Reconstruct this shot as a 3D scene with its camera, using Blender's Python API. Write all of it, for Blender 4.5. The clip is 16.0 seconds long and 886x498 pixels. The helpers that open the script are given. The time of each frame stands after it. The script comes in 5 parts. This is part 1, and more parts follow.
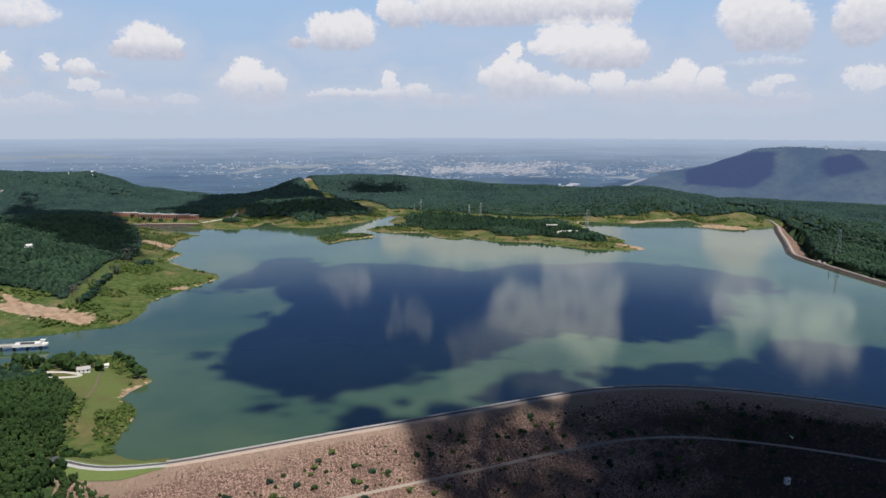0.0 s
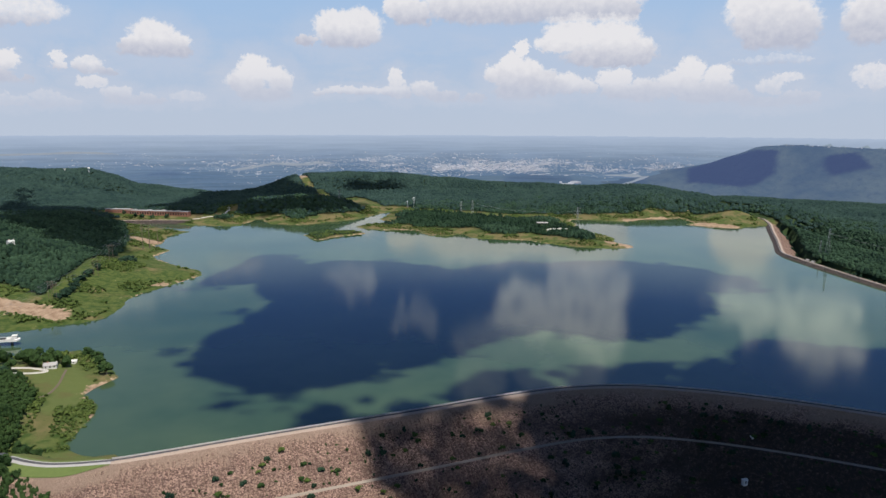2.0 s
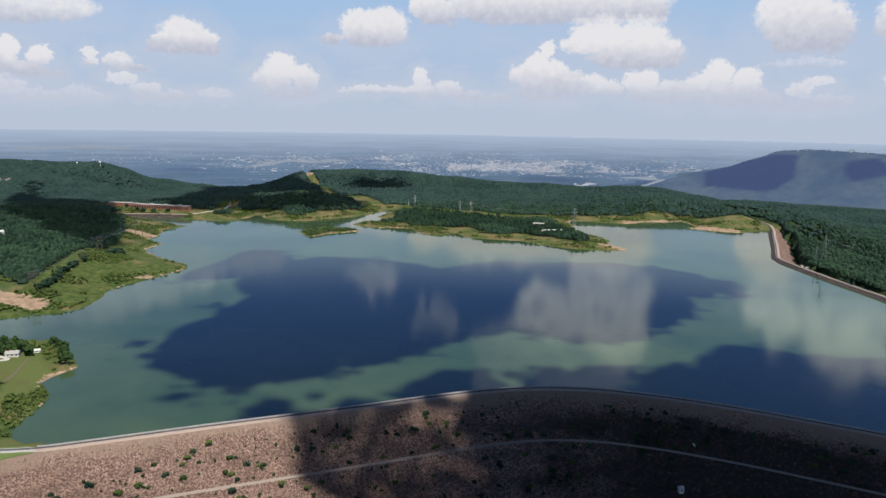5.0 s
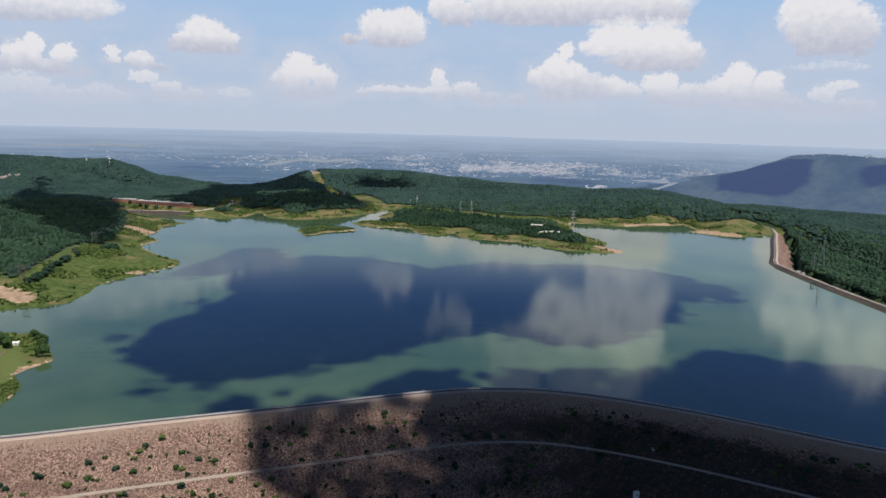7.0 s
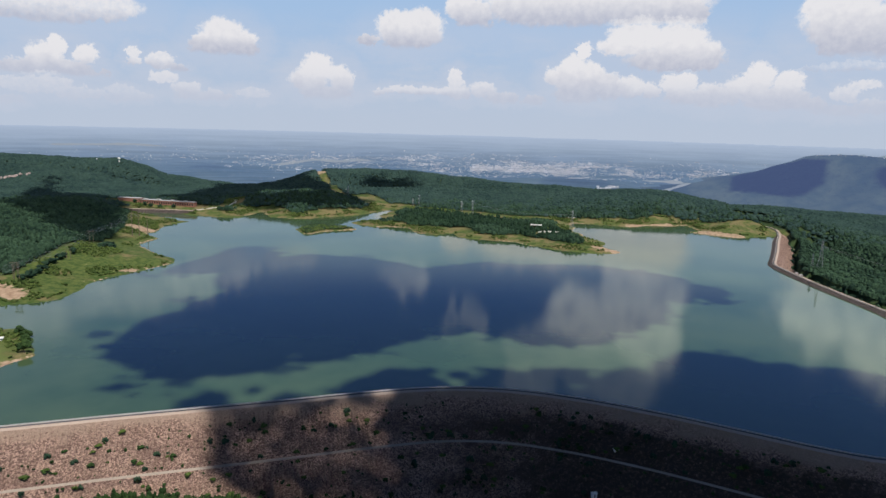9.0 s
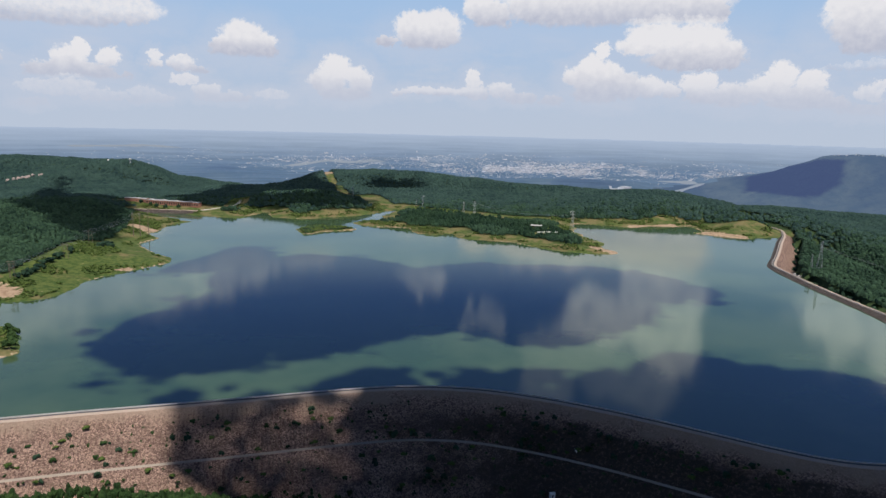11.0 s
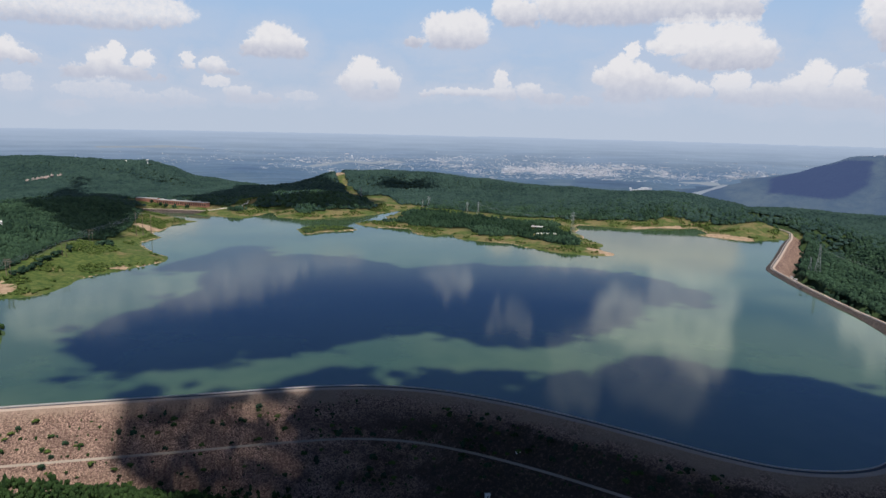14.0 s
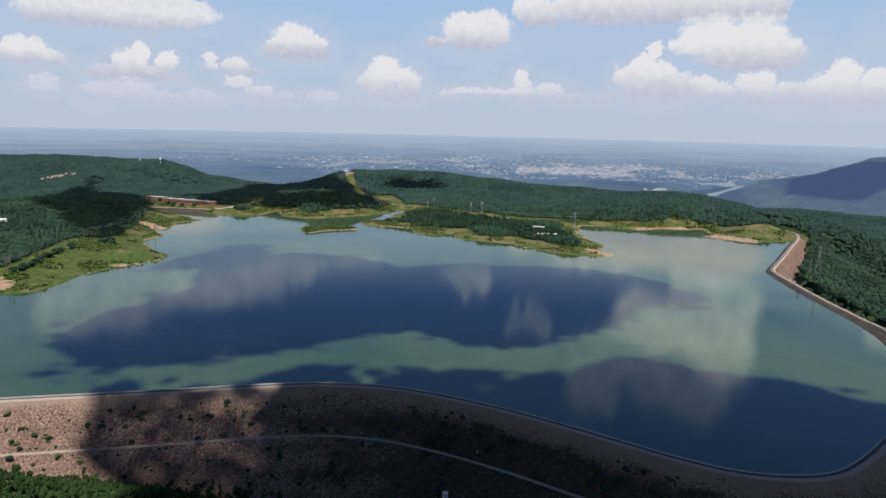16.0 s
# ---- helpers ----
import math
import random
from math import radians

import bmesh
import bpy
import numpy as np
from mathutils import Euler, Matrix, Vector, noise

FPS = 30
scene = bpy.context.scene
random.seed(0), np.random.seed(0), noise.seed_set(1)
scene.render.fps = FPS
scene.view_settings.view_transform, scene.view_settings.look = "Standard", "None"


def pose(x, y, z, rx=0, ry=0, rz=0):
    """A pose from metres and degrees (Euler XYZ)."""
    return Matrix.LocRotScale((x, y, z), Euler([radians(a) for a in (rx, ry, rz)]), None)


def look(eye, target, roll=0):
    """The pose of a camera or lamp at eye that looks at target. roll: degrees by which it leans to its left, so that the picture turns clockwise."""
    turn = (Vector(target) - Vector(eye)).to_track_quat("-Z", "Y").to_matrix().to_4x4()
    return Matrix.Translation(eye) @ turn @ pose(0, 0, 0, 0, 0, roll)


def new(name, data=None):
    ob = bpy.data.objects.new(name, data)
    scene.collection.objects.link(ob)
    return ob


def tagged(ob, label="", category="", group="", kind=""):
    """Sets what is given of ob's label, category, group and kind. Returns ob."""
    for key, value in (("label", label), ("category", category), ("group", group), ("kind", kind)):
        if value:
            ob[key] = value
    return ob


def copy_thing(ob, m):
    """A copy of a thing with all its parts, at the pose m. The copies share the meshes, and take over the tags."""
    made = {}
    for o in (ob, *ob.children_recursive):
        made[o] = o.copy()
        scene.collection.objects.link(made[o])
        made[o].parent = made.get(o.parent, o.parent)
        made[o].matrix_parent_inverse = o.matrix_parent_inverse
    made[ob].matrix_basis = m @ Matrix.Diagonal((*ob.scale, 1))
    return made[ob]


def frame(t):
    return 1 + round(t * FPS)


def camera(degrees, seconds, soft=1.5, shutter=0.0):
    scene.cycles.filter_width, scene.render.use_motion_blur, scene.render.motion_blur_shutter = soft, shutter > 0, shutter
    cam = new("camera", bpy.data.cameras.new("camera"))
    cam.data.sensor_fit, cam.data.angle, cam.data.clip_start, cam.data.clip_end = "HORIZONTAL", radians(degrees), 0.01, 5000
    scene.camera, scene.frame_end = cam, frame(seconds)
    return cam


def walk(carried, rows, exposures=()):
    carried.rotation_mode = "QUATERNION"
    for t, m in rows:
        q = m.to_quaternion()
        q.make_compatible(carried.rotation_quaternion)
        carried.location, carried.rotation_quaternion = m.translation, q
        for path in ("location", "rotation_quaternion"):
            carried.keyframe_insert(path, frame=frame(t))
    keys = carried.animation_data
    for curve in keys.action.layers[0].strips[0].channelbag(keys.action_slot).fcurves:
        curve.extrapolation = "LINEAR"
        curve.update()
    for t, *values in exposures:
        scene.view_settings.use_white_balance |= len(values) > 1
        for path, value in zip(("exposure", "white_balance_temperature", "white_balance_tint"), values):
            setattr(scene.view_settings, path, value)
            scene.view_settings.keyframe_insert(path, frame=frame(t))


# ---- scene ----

# ---------------------------------------------------------------- camera
cam = camera(67.7, 16.0)
PATH = [
    (0.0, 21.91, 38.81, 215.54, 79.55, -0.114, -1.344),
    (0.5, 29.27, 39.69, 215.31, 79.515, 0.079, -1.364),
    (1.0, 37.52, 40.4, 215.16, 79.458, 0.048, -1.38),
    (1.5, 45.91, 41.15, 214.9, 79.401, -0.027, -1.133),
    (2.0, 54.97, 42.06, 214.47, 79.348, -0.226, -0.819),
    (2.5, 64.4, 43.05, 213.98, 79.29, -0.458, -0.452),
    (3.0, 73.81, 43.9, 213.52, 79.263, -0.639, -0.095),
    (3.5, 82.94, 44.57, 213.17, 79.265, -0.8, 0.248),
    (4.0, 91.54, 44.93, 212.99, 79.274, -0.853, 0.557),
    (6.5, 136.99, 47.59, 211.94, 79.372, -1.371, 2.301),
    (7.0, 146.06, 48.32, 211.9, 79.366, -1.527, 2.681),
    (7.5, 155.03, 48.88, 211.87, 79.357, -1.667, 3.046),
    (8.0, 163.81, 49.33, 211.83, 79.362, -1.678, 3.394),
    (8.5, 172.69, 49.74, 211.82, 79.367, -1.604, 3.74),
    (9.0, 181.6, 50.29, 211.78, 79.345, -1.541, 4.108),
    (11.5, 226.75, 52.94, 212.0, 79.377, -1.318, 5.977),
    (12.0, 235.86, 53.64, 212.21, 79.374, -1.267, 6.331),
    (12.5, 245.01, 54.45, 212.48, 79.383, -1.254, 6.732),
    (13.0, 254.23, 55.39, 212.61, 79.388, -1.235, 7.164),
    (13.5, 263.44, 56.27, 212.87, 79.382, -1.239, 7.57),
    (14.0, 272.43, 56.96, 213.28, 79.39, -1.262, 7.985),
    (14.5, 281.42, 57.57, 213.6, 79.376, -1.287, 8.417),
    (15.0, 290.55, 58.41, 213.7, 79.363, -1.276, 8.829),
    (15.5, 299.64, 59.4, 213.71, 79.362, -1.293, 9.239),
    (16.0, 308.59, 60.57, 213.83, 79.355, -1.311, 9.68),
]
walk(cam, [(t, pose(x, y, z, rx, ry, rz)) for t, x, y, z, rx, ry, rz in PATH])

# ---------------------------------------------------------------- light
SUN_AZ, SUN_EL = 150.0, 62.0          # degrees from +y towards +x, and above the horizon
SUN_DIR = Vector((math.sin(radians(SUN_AZ)) * math.cos(radians(SUN_EL)),
                  math.cos(radians(SUN_AZ)) * math.cos(radians(SUN_EL)), math.sin(radians(SUN_EL))))
sun_data = bpy.data.lights.new("sun", "SUN")
sun_data.energy, sun_data.angle, sun_data.color = 4.6, radians(0.53), (1.0, 0.94, 0.86)
sun = new("sun", sun_data)
sun.matrix_world = look(SUN_DIR * 3000, (0, 0, 0))
scene.view_settings.exposure = -0.03

# cumulus in the sky: base elevation, thickness, then (azimuth, elevation, half width, half height), all in degrees
CUMULUS = [
    (5.0, 1.0, [(-22.0, 6.4, 1.9, 1.4), (-20.5, 5.9, 1.3, 1.1), (-23.3, 5.7, 1.3, 1.0)]),
    (6.0, 1.0, [(-8.0, 7.9, 1.9, 1.3), (-6.2, 8.0, 2.0, 1.4), (-7.1, 7.1, 2.7, 1.1), (-10.5, 6.8, 1.0, 0.4)]),
    (6.4, 0.6, [(-34.8, 7.6, 4.2, 1.5), (-31.6, 8.0, 3.8, 1.2), (-38.6, 7.5, 3.0, 1.5)]),
    (2.7, 0.75, [(-33.6, 4.9, 0.6, 0.8), (-34.4, 4.1, 1.3, 1.0), (-31.8, 4.4, 0.9, 0.7), (-35.8, 3.3, 1.7, 0.8), (-33.0, 3.3, 1.7, 0.7), (-31.0, 3.0, 0.7, 0.4)]),
    (3.4, 0.9, [(-41.2, 4.6, 1.6, 1.0), (-39.6, 4.2, 1.0, 0.6)]),
]
CUMULUS += [
    (0.6, 0.5, [(-36.2, 2.2, 1.6, 0.5), (-32.4, 1.6, 1.8, 0.5), (-36.8, 0.9, 1.0, 0.4), (-34.9, 2.1, 2.2, 0.7), (-40.2, 2.4, 0.9, 0.7)]),
    (3.5, 0.6, [(-28.6, 4.8, 0.5, 0.5), (-26.6, 4.3, 1.1, 0.6), (-25.6, 3.9, 0.9, 0.3), (-28.5, 4.2, 0.6, 0.4)]),
    (1.3, 0.65, [(-26.5, 3.1, 1.1, 0.5), (-24.9, 2.4, 1.1, 0.5), (-23.6, 1.8, 2.2, 0.4)]),
    (1.0, 0.45, [(-29.6, 2.0, 1.0, 0.4), (-28.4, 1.6, 1.1, 0.4), (-29.9, 1.4, 0.9, 0.3), (-19.7, 2.1, 1.5, 0.5)]),
    (1.7, 0.8, [(-14.5, 4.4, 1.4, 1.1), (-15.4, 3.4, 1.5, 1.0), (-12.7, 3.5, 1.1, 1.2), (-14.0, 2.3, 2.2, 0.6)]),
    (2.3, 0.7, [(-6.8, 2.8, 2.7, 0.4), (-3.9, 2.8, 1.5, 0.4), (-9.4, 2.6, 0.7, 0.3)]),
]
CUMULUS += [
    (1.7, 0.65, [(-3.2, 3.8, 0.7, 0.9), (-0.8, 3.0, 1.1, 0.7), (0.9, 2.4, 1.5, 0.5), (3.5, 2.2, 1.0, 0.4), (-2.7, 2.7, 0.9, 0.7)]),
    (1.9, 0.85, [(7.4, 6.2, 0.6, 0.7), (6.6, 5.1, 1.1, 0.9), (5.7, 4.2, 1.4, 0.9), (7.8, 4.2, 1.5, 1.2), (9.6, 3.4, 1.4, 1.1), (7.0, 2.9, 2.0, 0.9)]),
    (2.0, 0.75, [(11.4, 3.4, 1.0, 0.9), (12.8, 3.2, 0.7, 0.7), (14.5, 3.6, 1.0, 0.9), (15.5, 3.9, 1.0, 0.7), (15.4, 2.8, 1.5, 0.7)]),
    (1.6, 0.75, [(20.8, 4.1, 1.1, 1.3), (20.0, 3.4, 1.7, 1.0), (22.8, 3.7, 1.1, 1.1), (22.1, 2.6, 2.6, 0.9), (17.7, 2.8, 1.7, 1.0), (24.2, 2.2, 1.4, 0.6)]),
    (4.4, 0.8, [(11.6, 7.2, 2.5, 1.3), (14.6, 6.9, 2.5, 1.5), (16.4, 5.8, 2.0, 1.2), (10.3, 6.6, 2.0, 0.7), (13.9, 5.5, 3.4, 0.9)]),
]
CUMULUS += [
    (7.9, 0.9, [(-1.7, 8.9, 1.7, 1.3), (-2.7, 9.6, 1.5, 1.3)]),
    (8.0, 0.95, [(5.6, 9.9, 7.2, 2.0), (12.2, 9.8, 4.9, 2.0), (15.6, 9.1, 1.2, 1.3), (2.0, 9.7, 2.9, 1.5)]),
    (5.5, 1.0, [(25.6, 8.6, 2.7, 2.6), (24.2, 8.8, 1.2, 1.4), (27.4, 7.3, 2.3, 2.1), (25.5, 6.6, 1.4, 1.0), (32.6, 7.6, 2.0, 2.0)]),
    (4.5, 0.3, [(26.8, 4.9, 2.3, 0.4), (24.3, 4.8, 1.2, 0.2)]),
    (1.4, 0.55, [(26.5, 3.0, 1.0, 0.6), (27.6, 3.6, 1.2, 0.4), (28.5, 2.1, 1.7, 0.6), (26.1, 1.7, 1.7, 0.5), (33.4, 3.6, 1.6, 0.9)]),
]
# the clouds above the picture, which the lake mirrors
CUMULUS += [
    (11.6, 0.4, [(-7.2, 13.2, 2.2, 1.5)]),
    (13.4, 0.33, [(-1.0, 16.4, 0.9, 2.0), (-2.7, 16.0, 0.6, 1.4)]),
    (10.4, 0.42, [(-22.5, 12.2, 3.0, 1.4), (-28.0, 13.6, 4.6, 1.9), (-17.0, 11.6, 2.4, 1.0), (-36.5, 13.6, 6.0, 2.8)]),
    (10.8, 1.0, [(26.6, 13.6, 3.2, 3.0), (31.6, 15.0, 3.0, 3.0)]),
    (11.0, 0.7, [(14.0, 13.4, 3.4, 2.6), (14.6, 17.2, 3.0, 2.8), (9.0, 16.0, 4.0, 2.6)]),
    (13.5, 0.33, [(6.0, 18.6, 4.0, 2.4), (11.0, 20.4, 4.2, 2.4), (4.2, 21.6, 2.4, 2.0)]),
]


class Nodes:
    """Short hand for building a node tree."""

    def __init__(self, tree):
        self.tree = tree
        tree.nodes.clear()

    def add(self, kind, ins=None, **props):
        n = self.tree.nodes.new(kind)
        for key, value in props.items():
            setattr(n, key, value)
        for key, value in (ins or {}).items():
            if isinstance(value, bpy.types.NodeSocket):
                self.tree.links.new(value, n.inputs[key])
            else:
                n.inputs[key].default_value = value
        return n

    def math(self, op, a, b=0.0, c=None, clamp=False):
        ins = {0: a, 1: b}
        if c is not None:
            ins[2] = c
        return self.add("ShaderNodeMath", ins, operation=op, use_clamp=clamp).outputs[0]

    def vec(self, op, a, b=(0, 0, 0), out=0):
        return self.add("ShaderNodeVectorMath", {0: a, 1: b}, operation=op).outputs[out]

    def mix(self, f, a, b, blend="MIX"):
        n = self.add("ShaderNodeMix", data_type="RGBA", blend_type=blend)
        for sock, value in ((n.inputs[0], f), (n.inputs[6], a), (n.inputs[7], b)):
            if isinstance(value, bpy.types.NodeSocket):
                self.tree.links.new(value, sock)
            elif isinstance(value, (int, float)):
                sock.default_value = value
            else:
                sock.default_value = (*value, 1) if len(value) == 3 else value
        return n.outputs[2]

    def step(self, v, lo, hi, to_lo=0.0, to_hi=1.0):
        return self.add("ShaderNodeMapRange", {"Value": v, "From Min": lo, "From Max": hi, "To Min": to_lo, "To Max": to_hi},
                        interpolation_type="SMOOTHSTEP").outputs[0]

    def noise(self, vec, scale, detail=4.0, rough=0.55, out=0):
        return self.add("ShaderNodeTexNoise", {"Vector": vec, "Scale": scale, "Detail": detail, "Roughness": rough}).outputs[out]

    def ramp(self, f, stops):
        n = self.add("ShaderNodeValToRGB", {0: f})
        while len(n.color_ramp.elements) < len(stops):
            n.color_ramp.elements.new(0.5)
        for e, (at, col) in zip(n.color_ramp.elements, stops):
            e.position, e.color = at, (*col, 1)
        return n.outputs[0]


def build_world():
    world = bpy.data.worlds.new("sky")
    world.use_nodes = True
    scene.world = world
    n = Nodes(world.node_tree)
    way = n.add("ShaderNodeTexCoord").outputs["Generated"]
    sky = n.add("ShaderNodeTexSky", sky_type="NISHITA", sun_disc=False, sun_elevation=radians(SUN_EL),
                sun_rotation=radians(SUN_AZ), air_density=1.0, dust_density=0.5, ozone_density=1.5, altitude=600)
    blue = n.vec("SCALE", sky.outputs[0])
    blue.node.inputs["Scale"].default_value = SKY
    sep = n.add("ShaderNodeSeparateXYZ", {0: way})
    az = n.math("MULTIPLY", n.math("ARCTAN2", sep.outputs[0], sep.outputs[1]), 57.2958)
    el = n.math("MULTIPLY", n.math("ARCSINE", sep.outputs[2]), 57.2958)
    flat = n.add("ShaderNodeCombineXYZ", {0: az, 1: el, 2: 0.0}).outputs[0]
    # billows push the outlines about: broad folds, then small cauliflower knobs
    half = (0.5, 0.5, 0.5)
    warp = n.vec("MULTIPLY", n.vec("SUBTRACT", n.noise(flat, 0.8, 4, 0.6, out=1), half), (1.5, 0.9, 0.0))
    knob = n.vec("MULTIPLY", n.vec("SUBTRACT", n.noise(flat, 2.4, 6, 0.64, out=1), half), (1.15, 0.95, 0.0))
    p = n.vec("ADD", n.vec("ADD", flat, warp), knob)
    # higher up the clouds are nearer and more ragged
    ragged = n.vec("SCALE", n.vec("MULTIPLY", n.vec("SUBTRACT", n.noise(flat, 0.32, 4, 0.6, out=1), half), (1, 1, 0)))
    n.tree.links.new(n.step(el, 10.5, 13.0, 0.0, 5.5), ragged.node.inputs["Scale"])
    p = n.vec("ADD", p, ragged)
    flat_base = n.math("MULTIPLY_ADD", n.math("SUBTRACT", n.noise(flat, 0.9, 3, 0.5), 0.5), 0.7, el)
    field, top, total = None, None, None
    for base, thick, lobes in CUMULUS:
        cloud = None
        for a, e, ra, re in lobes:
            d = n.vec("MULTIPLY", n.vec("SUBTRACT", p, (a, e, 0)), (0.9 / ra, 0.9 / re, 0))
            v = n.math("SUBTRACT", 1.0, n.vec("DOT_PRODUCT", d, d, out=1))
            cloud = v if cloud is None else n.math("MAXIMUM", cloud, v)
        tall = max(e + re for _, e, _, re in lobes) - base
        rise = n.math("MULTIPLY", n.math("SUBTRACT", flat_base, base), 2.0 / max(tall, 0.8) ** 0.5)
        cloud = n.math("MINIMUM", cloud, n.math("ADD", rise, 0.1))
        # thin cloud never grows dense
        cloud = n.math("MINIMUM", cloud, -0.05 + 0.75 * thick)
        weight = n.math("MAXIMUM", n.math("ADD", cloud, 0.45), 0.0)
        share = n.math("MULTIPLY", weight, n.math("DIVIDE", n.math("SUBTRACT", flat_base, base), tall))
        field = cloud if field is None else n.math("MAXIMUM", field, cloud)
        top = share if top is None else n.math("ADD", top, share)
        total = weight if total is None else n.math("ADD", total, weight)
    # the rest of the sky, above and around, holds scattered cloud of the same kind
    up = n.math("MAXIMUM", sep.outputs[2], 0.08)
    deck = n.add("ShaderNodeCombineXYZ", {0: n.math("DIVIDE", sep.outputs[0], up), 1: n.math("DIVIDE", sep.outputs[1], up), 2: 0.0}).outputs[0]
    rest = n.math("SUBTRACT", n.noise(deck, 0.9, 5, 0.55), 0.5)
    outside = n.math("MAXIMUM", n.step(el, 42, 50), n.step(n.math("ABSOLUTE", n.math("SUBTRACT", az, -2.0)), 55, 65))
    rest = n.math("ADD", n.math("MULTIPLY", rest, 3.0), n.math("MULTIPLY_ADD", outside, 3.0, -3.35))
    field = n.math("MAXIMUM", field, rest)
    fine = n.noise(flat, 2.6, 6, 0.62)
    lump = n.noise(flat, 1.5, 4, 0.55)
    edge = n.math("ADD", field, n.math("MULTIPLY", n.math("SUBTRACT", fine, 0.5), 0.5))
    high = n.step(el, 10.5, 12.5)
    cover = n.math("MULTIPLY", n.step(edge, 0.0, 0.52), n.mix(high, (1, 1, 1), n.step(n.noise(flat, 0.55, 4, 0.6), 0.3, 0.62, 0.45, 1.0)))
    rise = n.math("DIVIDE", top, n.math("MAXIMUM", total, 0.05))
    lit = n.math("ADD", n.step(rise, 0.0, 0.75), n.math("MULTIPLY", n.math("SUBTRACT", lump, 0.5), 0.8))
    lit = n.math("ADD", lit, n.math("MULTIPLY", n.math("SUBTRACT", fine, 0.5), 0.28))
    lit = n.math("ADD", lit, n.math("MULTIPLY", n.step(edge, 0.9, 0.1, 0.0, 0.35), n.step(rise, 0.15, 0.6)), clamp=True)
    white = n.mix(lit, (0.50, 0.525, 0.63), (0.82, 0.81, 0.835))
    white = n.mix(high, white, n.mix(lit, (0.72, 0.85, 1.0), (1.10, 1.20, 1.28)))
    white = n.mix(n.step(el, 30, 45, 0.0, 0.75), white, (0.27, 0.28, 0.32))
    low = n.step(el, -0.5, 5.5, 0.2, 1.0)
    white = n.mix(low, (0.565, 0.595, 0.70), white)
    # haze along the horizon
    haze = n.step(el, -1.0, 11.0)
    air = n.mix(haze, (0.495, 0.57, 0.695), n.mix(n.step(el, 24.0, 42.0), n.mix(n.step(el, 10.5, 15.0), (0.36, 0.53, 0.775), (0.098, 0.222, 0.58)), blue))
    veil = n.math("MULTIPLY", n.step(n.noise(n.vec("MULTIPLY", flat, (0.25, 0.8, 1)), 1.0, 5, 0.6), 0.40, 0.85), n.math("MULTIPLY", n.step(el, 10.0, 3.0, 0.0, 0.6), n.step(el, 0.0, 3.0)))
    air = n.mix(veil, air, (0.58, 0.62, 0.715))
    fog = n.math("MULTIPLY", n.step(n.math("ADD", field, n.math("MULTIPLY", lump, 1.2)), -3.5, 1.0, 0.0, 0.4), n.step(el, 11.0, 6.0))
    air = n.mix(fog, air, (0.58, 0.62, 0.73))
    cover = n.math("MULTIPLY", cover, n.step(el, 0.0, 4.5, 0.35, 0.97))
    col = n.mix(cover, air, white)
    # the sky out of view, behind, is dimmed to cut fill on shaded slopes
    behind = n.step(n.math("ABSOLUTE", n.math("SUBTRACT", az, -2.0)), 55, 110, 1.0, 0.58)
    col = n.mix(1.0, col, n.add("ShaderNodeCombineXYZ", {0: behind, 1: behind, 2: behind}).outputs[0], "MULTIPLY")
    bg = n.add("ShaderNodeBackground", {"Color": col, "Strength": 1.0})
    n.add("ShaderNodeOutputWorld", {"Surface": bg.outputs[0]})


SKY = 0.02
build_world()

# ---------------------------------------------------------------- materials
def material(name):
    m = bpy.data.materials.new(name)
    m.use_nodes = True
    return m, Nodes(m.node_tree)


def finish(n, color, rough=0.9, bump=None, strength=0.4, distance=0.3, **ins):
    fields = {"Base Color": color if isinstance(color, bpy.types.NodeSocket) else (*color, 1), "Roughness": rough}
    if bump is not None:
        fields["Normal"] = n.add("ShaderNodeBump", {"Height": bump, "Strength": strength, "Distance": distance}).outputs[0]
    fields.update(ins)
    b = n.add("ShaderNodeBsdfPrincipled", fields)
    n.add("ShaderNodeOutputMaterial", {"Surface": b.outputs[0]})


def mat_plain(name, color, rough=0.7, spread=0.15, scale=0.6, metal=0.0):
    m, n = material(name)
    pos = n.add("ShaderNodeNewGeometry").outputs["Position"]
    f = n.math("MULTIPLY", n.math("ADD", n.noise(pos, scale, 5), n.noise(pos, scale * 8, 3)), 0.5)
    a, b = [tuple(min(1, c * (1 + s)) for c in color) for s in (-spread * 2, spread * 2)]
    finish(n, n.mix(f, a, b), rough, f, 0.15, 0.05, Metallic=metal)
    return m


def mat_leaf(name, dark, light):
    m, n = material(name)
    geo = n.add("ShaderNodeNewGeometry")
    rnd = geo.outputs["Random Per Island"]
    info = n.add("ShaderNodeObjectInfo").outputs["Random"]
    big = n.noise(geo.outputs["Position"], 0.012, 3)
    small = n.noise(geo.outputs["Position"], 0.9, 4, 0.65)
    stand = n.noise(geo.outputs["Position"], 0.045, 4, 0.6)
    f = n.math("ADD", n.math("MULTIPLY", rnd, 0.5), n.math("MULTIPLY", n.step(big, 0.35, 0.65), 0.34))
    f = n.math("ADD", f, n.math("MULTIPLY", n.step(small, 0.3, 0.7), 0.2))
    f = n.math("ADD", f, n.math("MULTIPLY", n.step(stand, 0.32, 0.68), 0.3))
    f = n.math("SUBTRACT", f, 0.2)
    f = n.math("ADD", f, n.math("MULTIPLY", info, 0.1), clamp=True)
    col = n.mix(f, dark, light)
    finish(n, col, 0.75, small, 0.9, 0.8, **{"Specular IOR Level": 0.08})
    return m


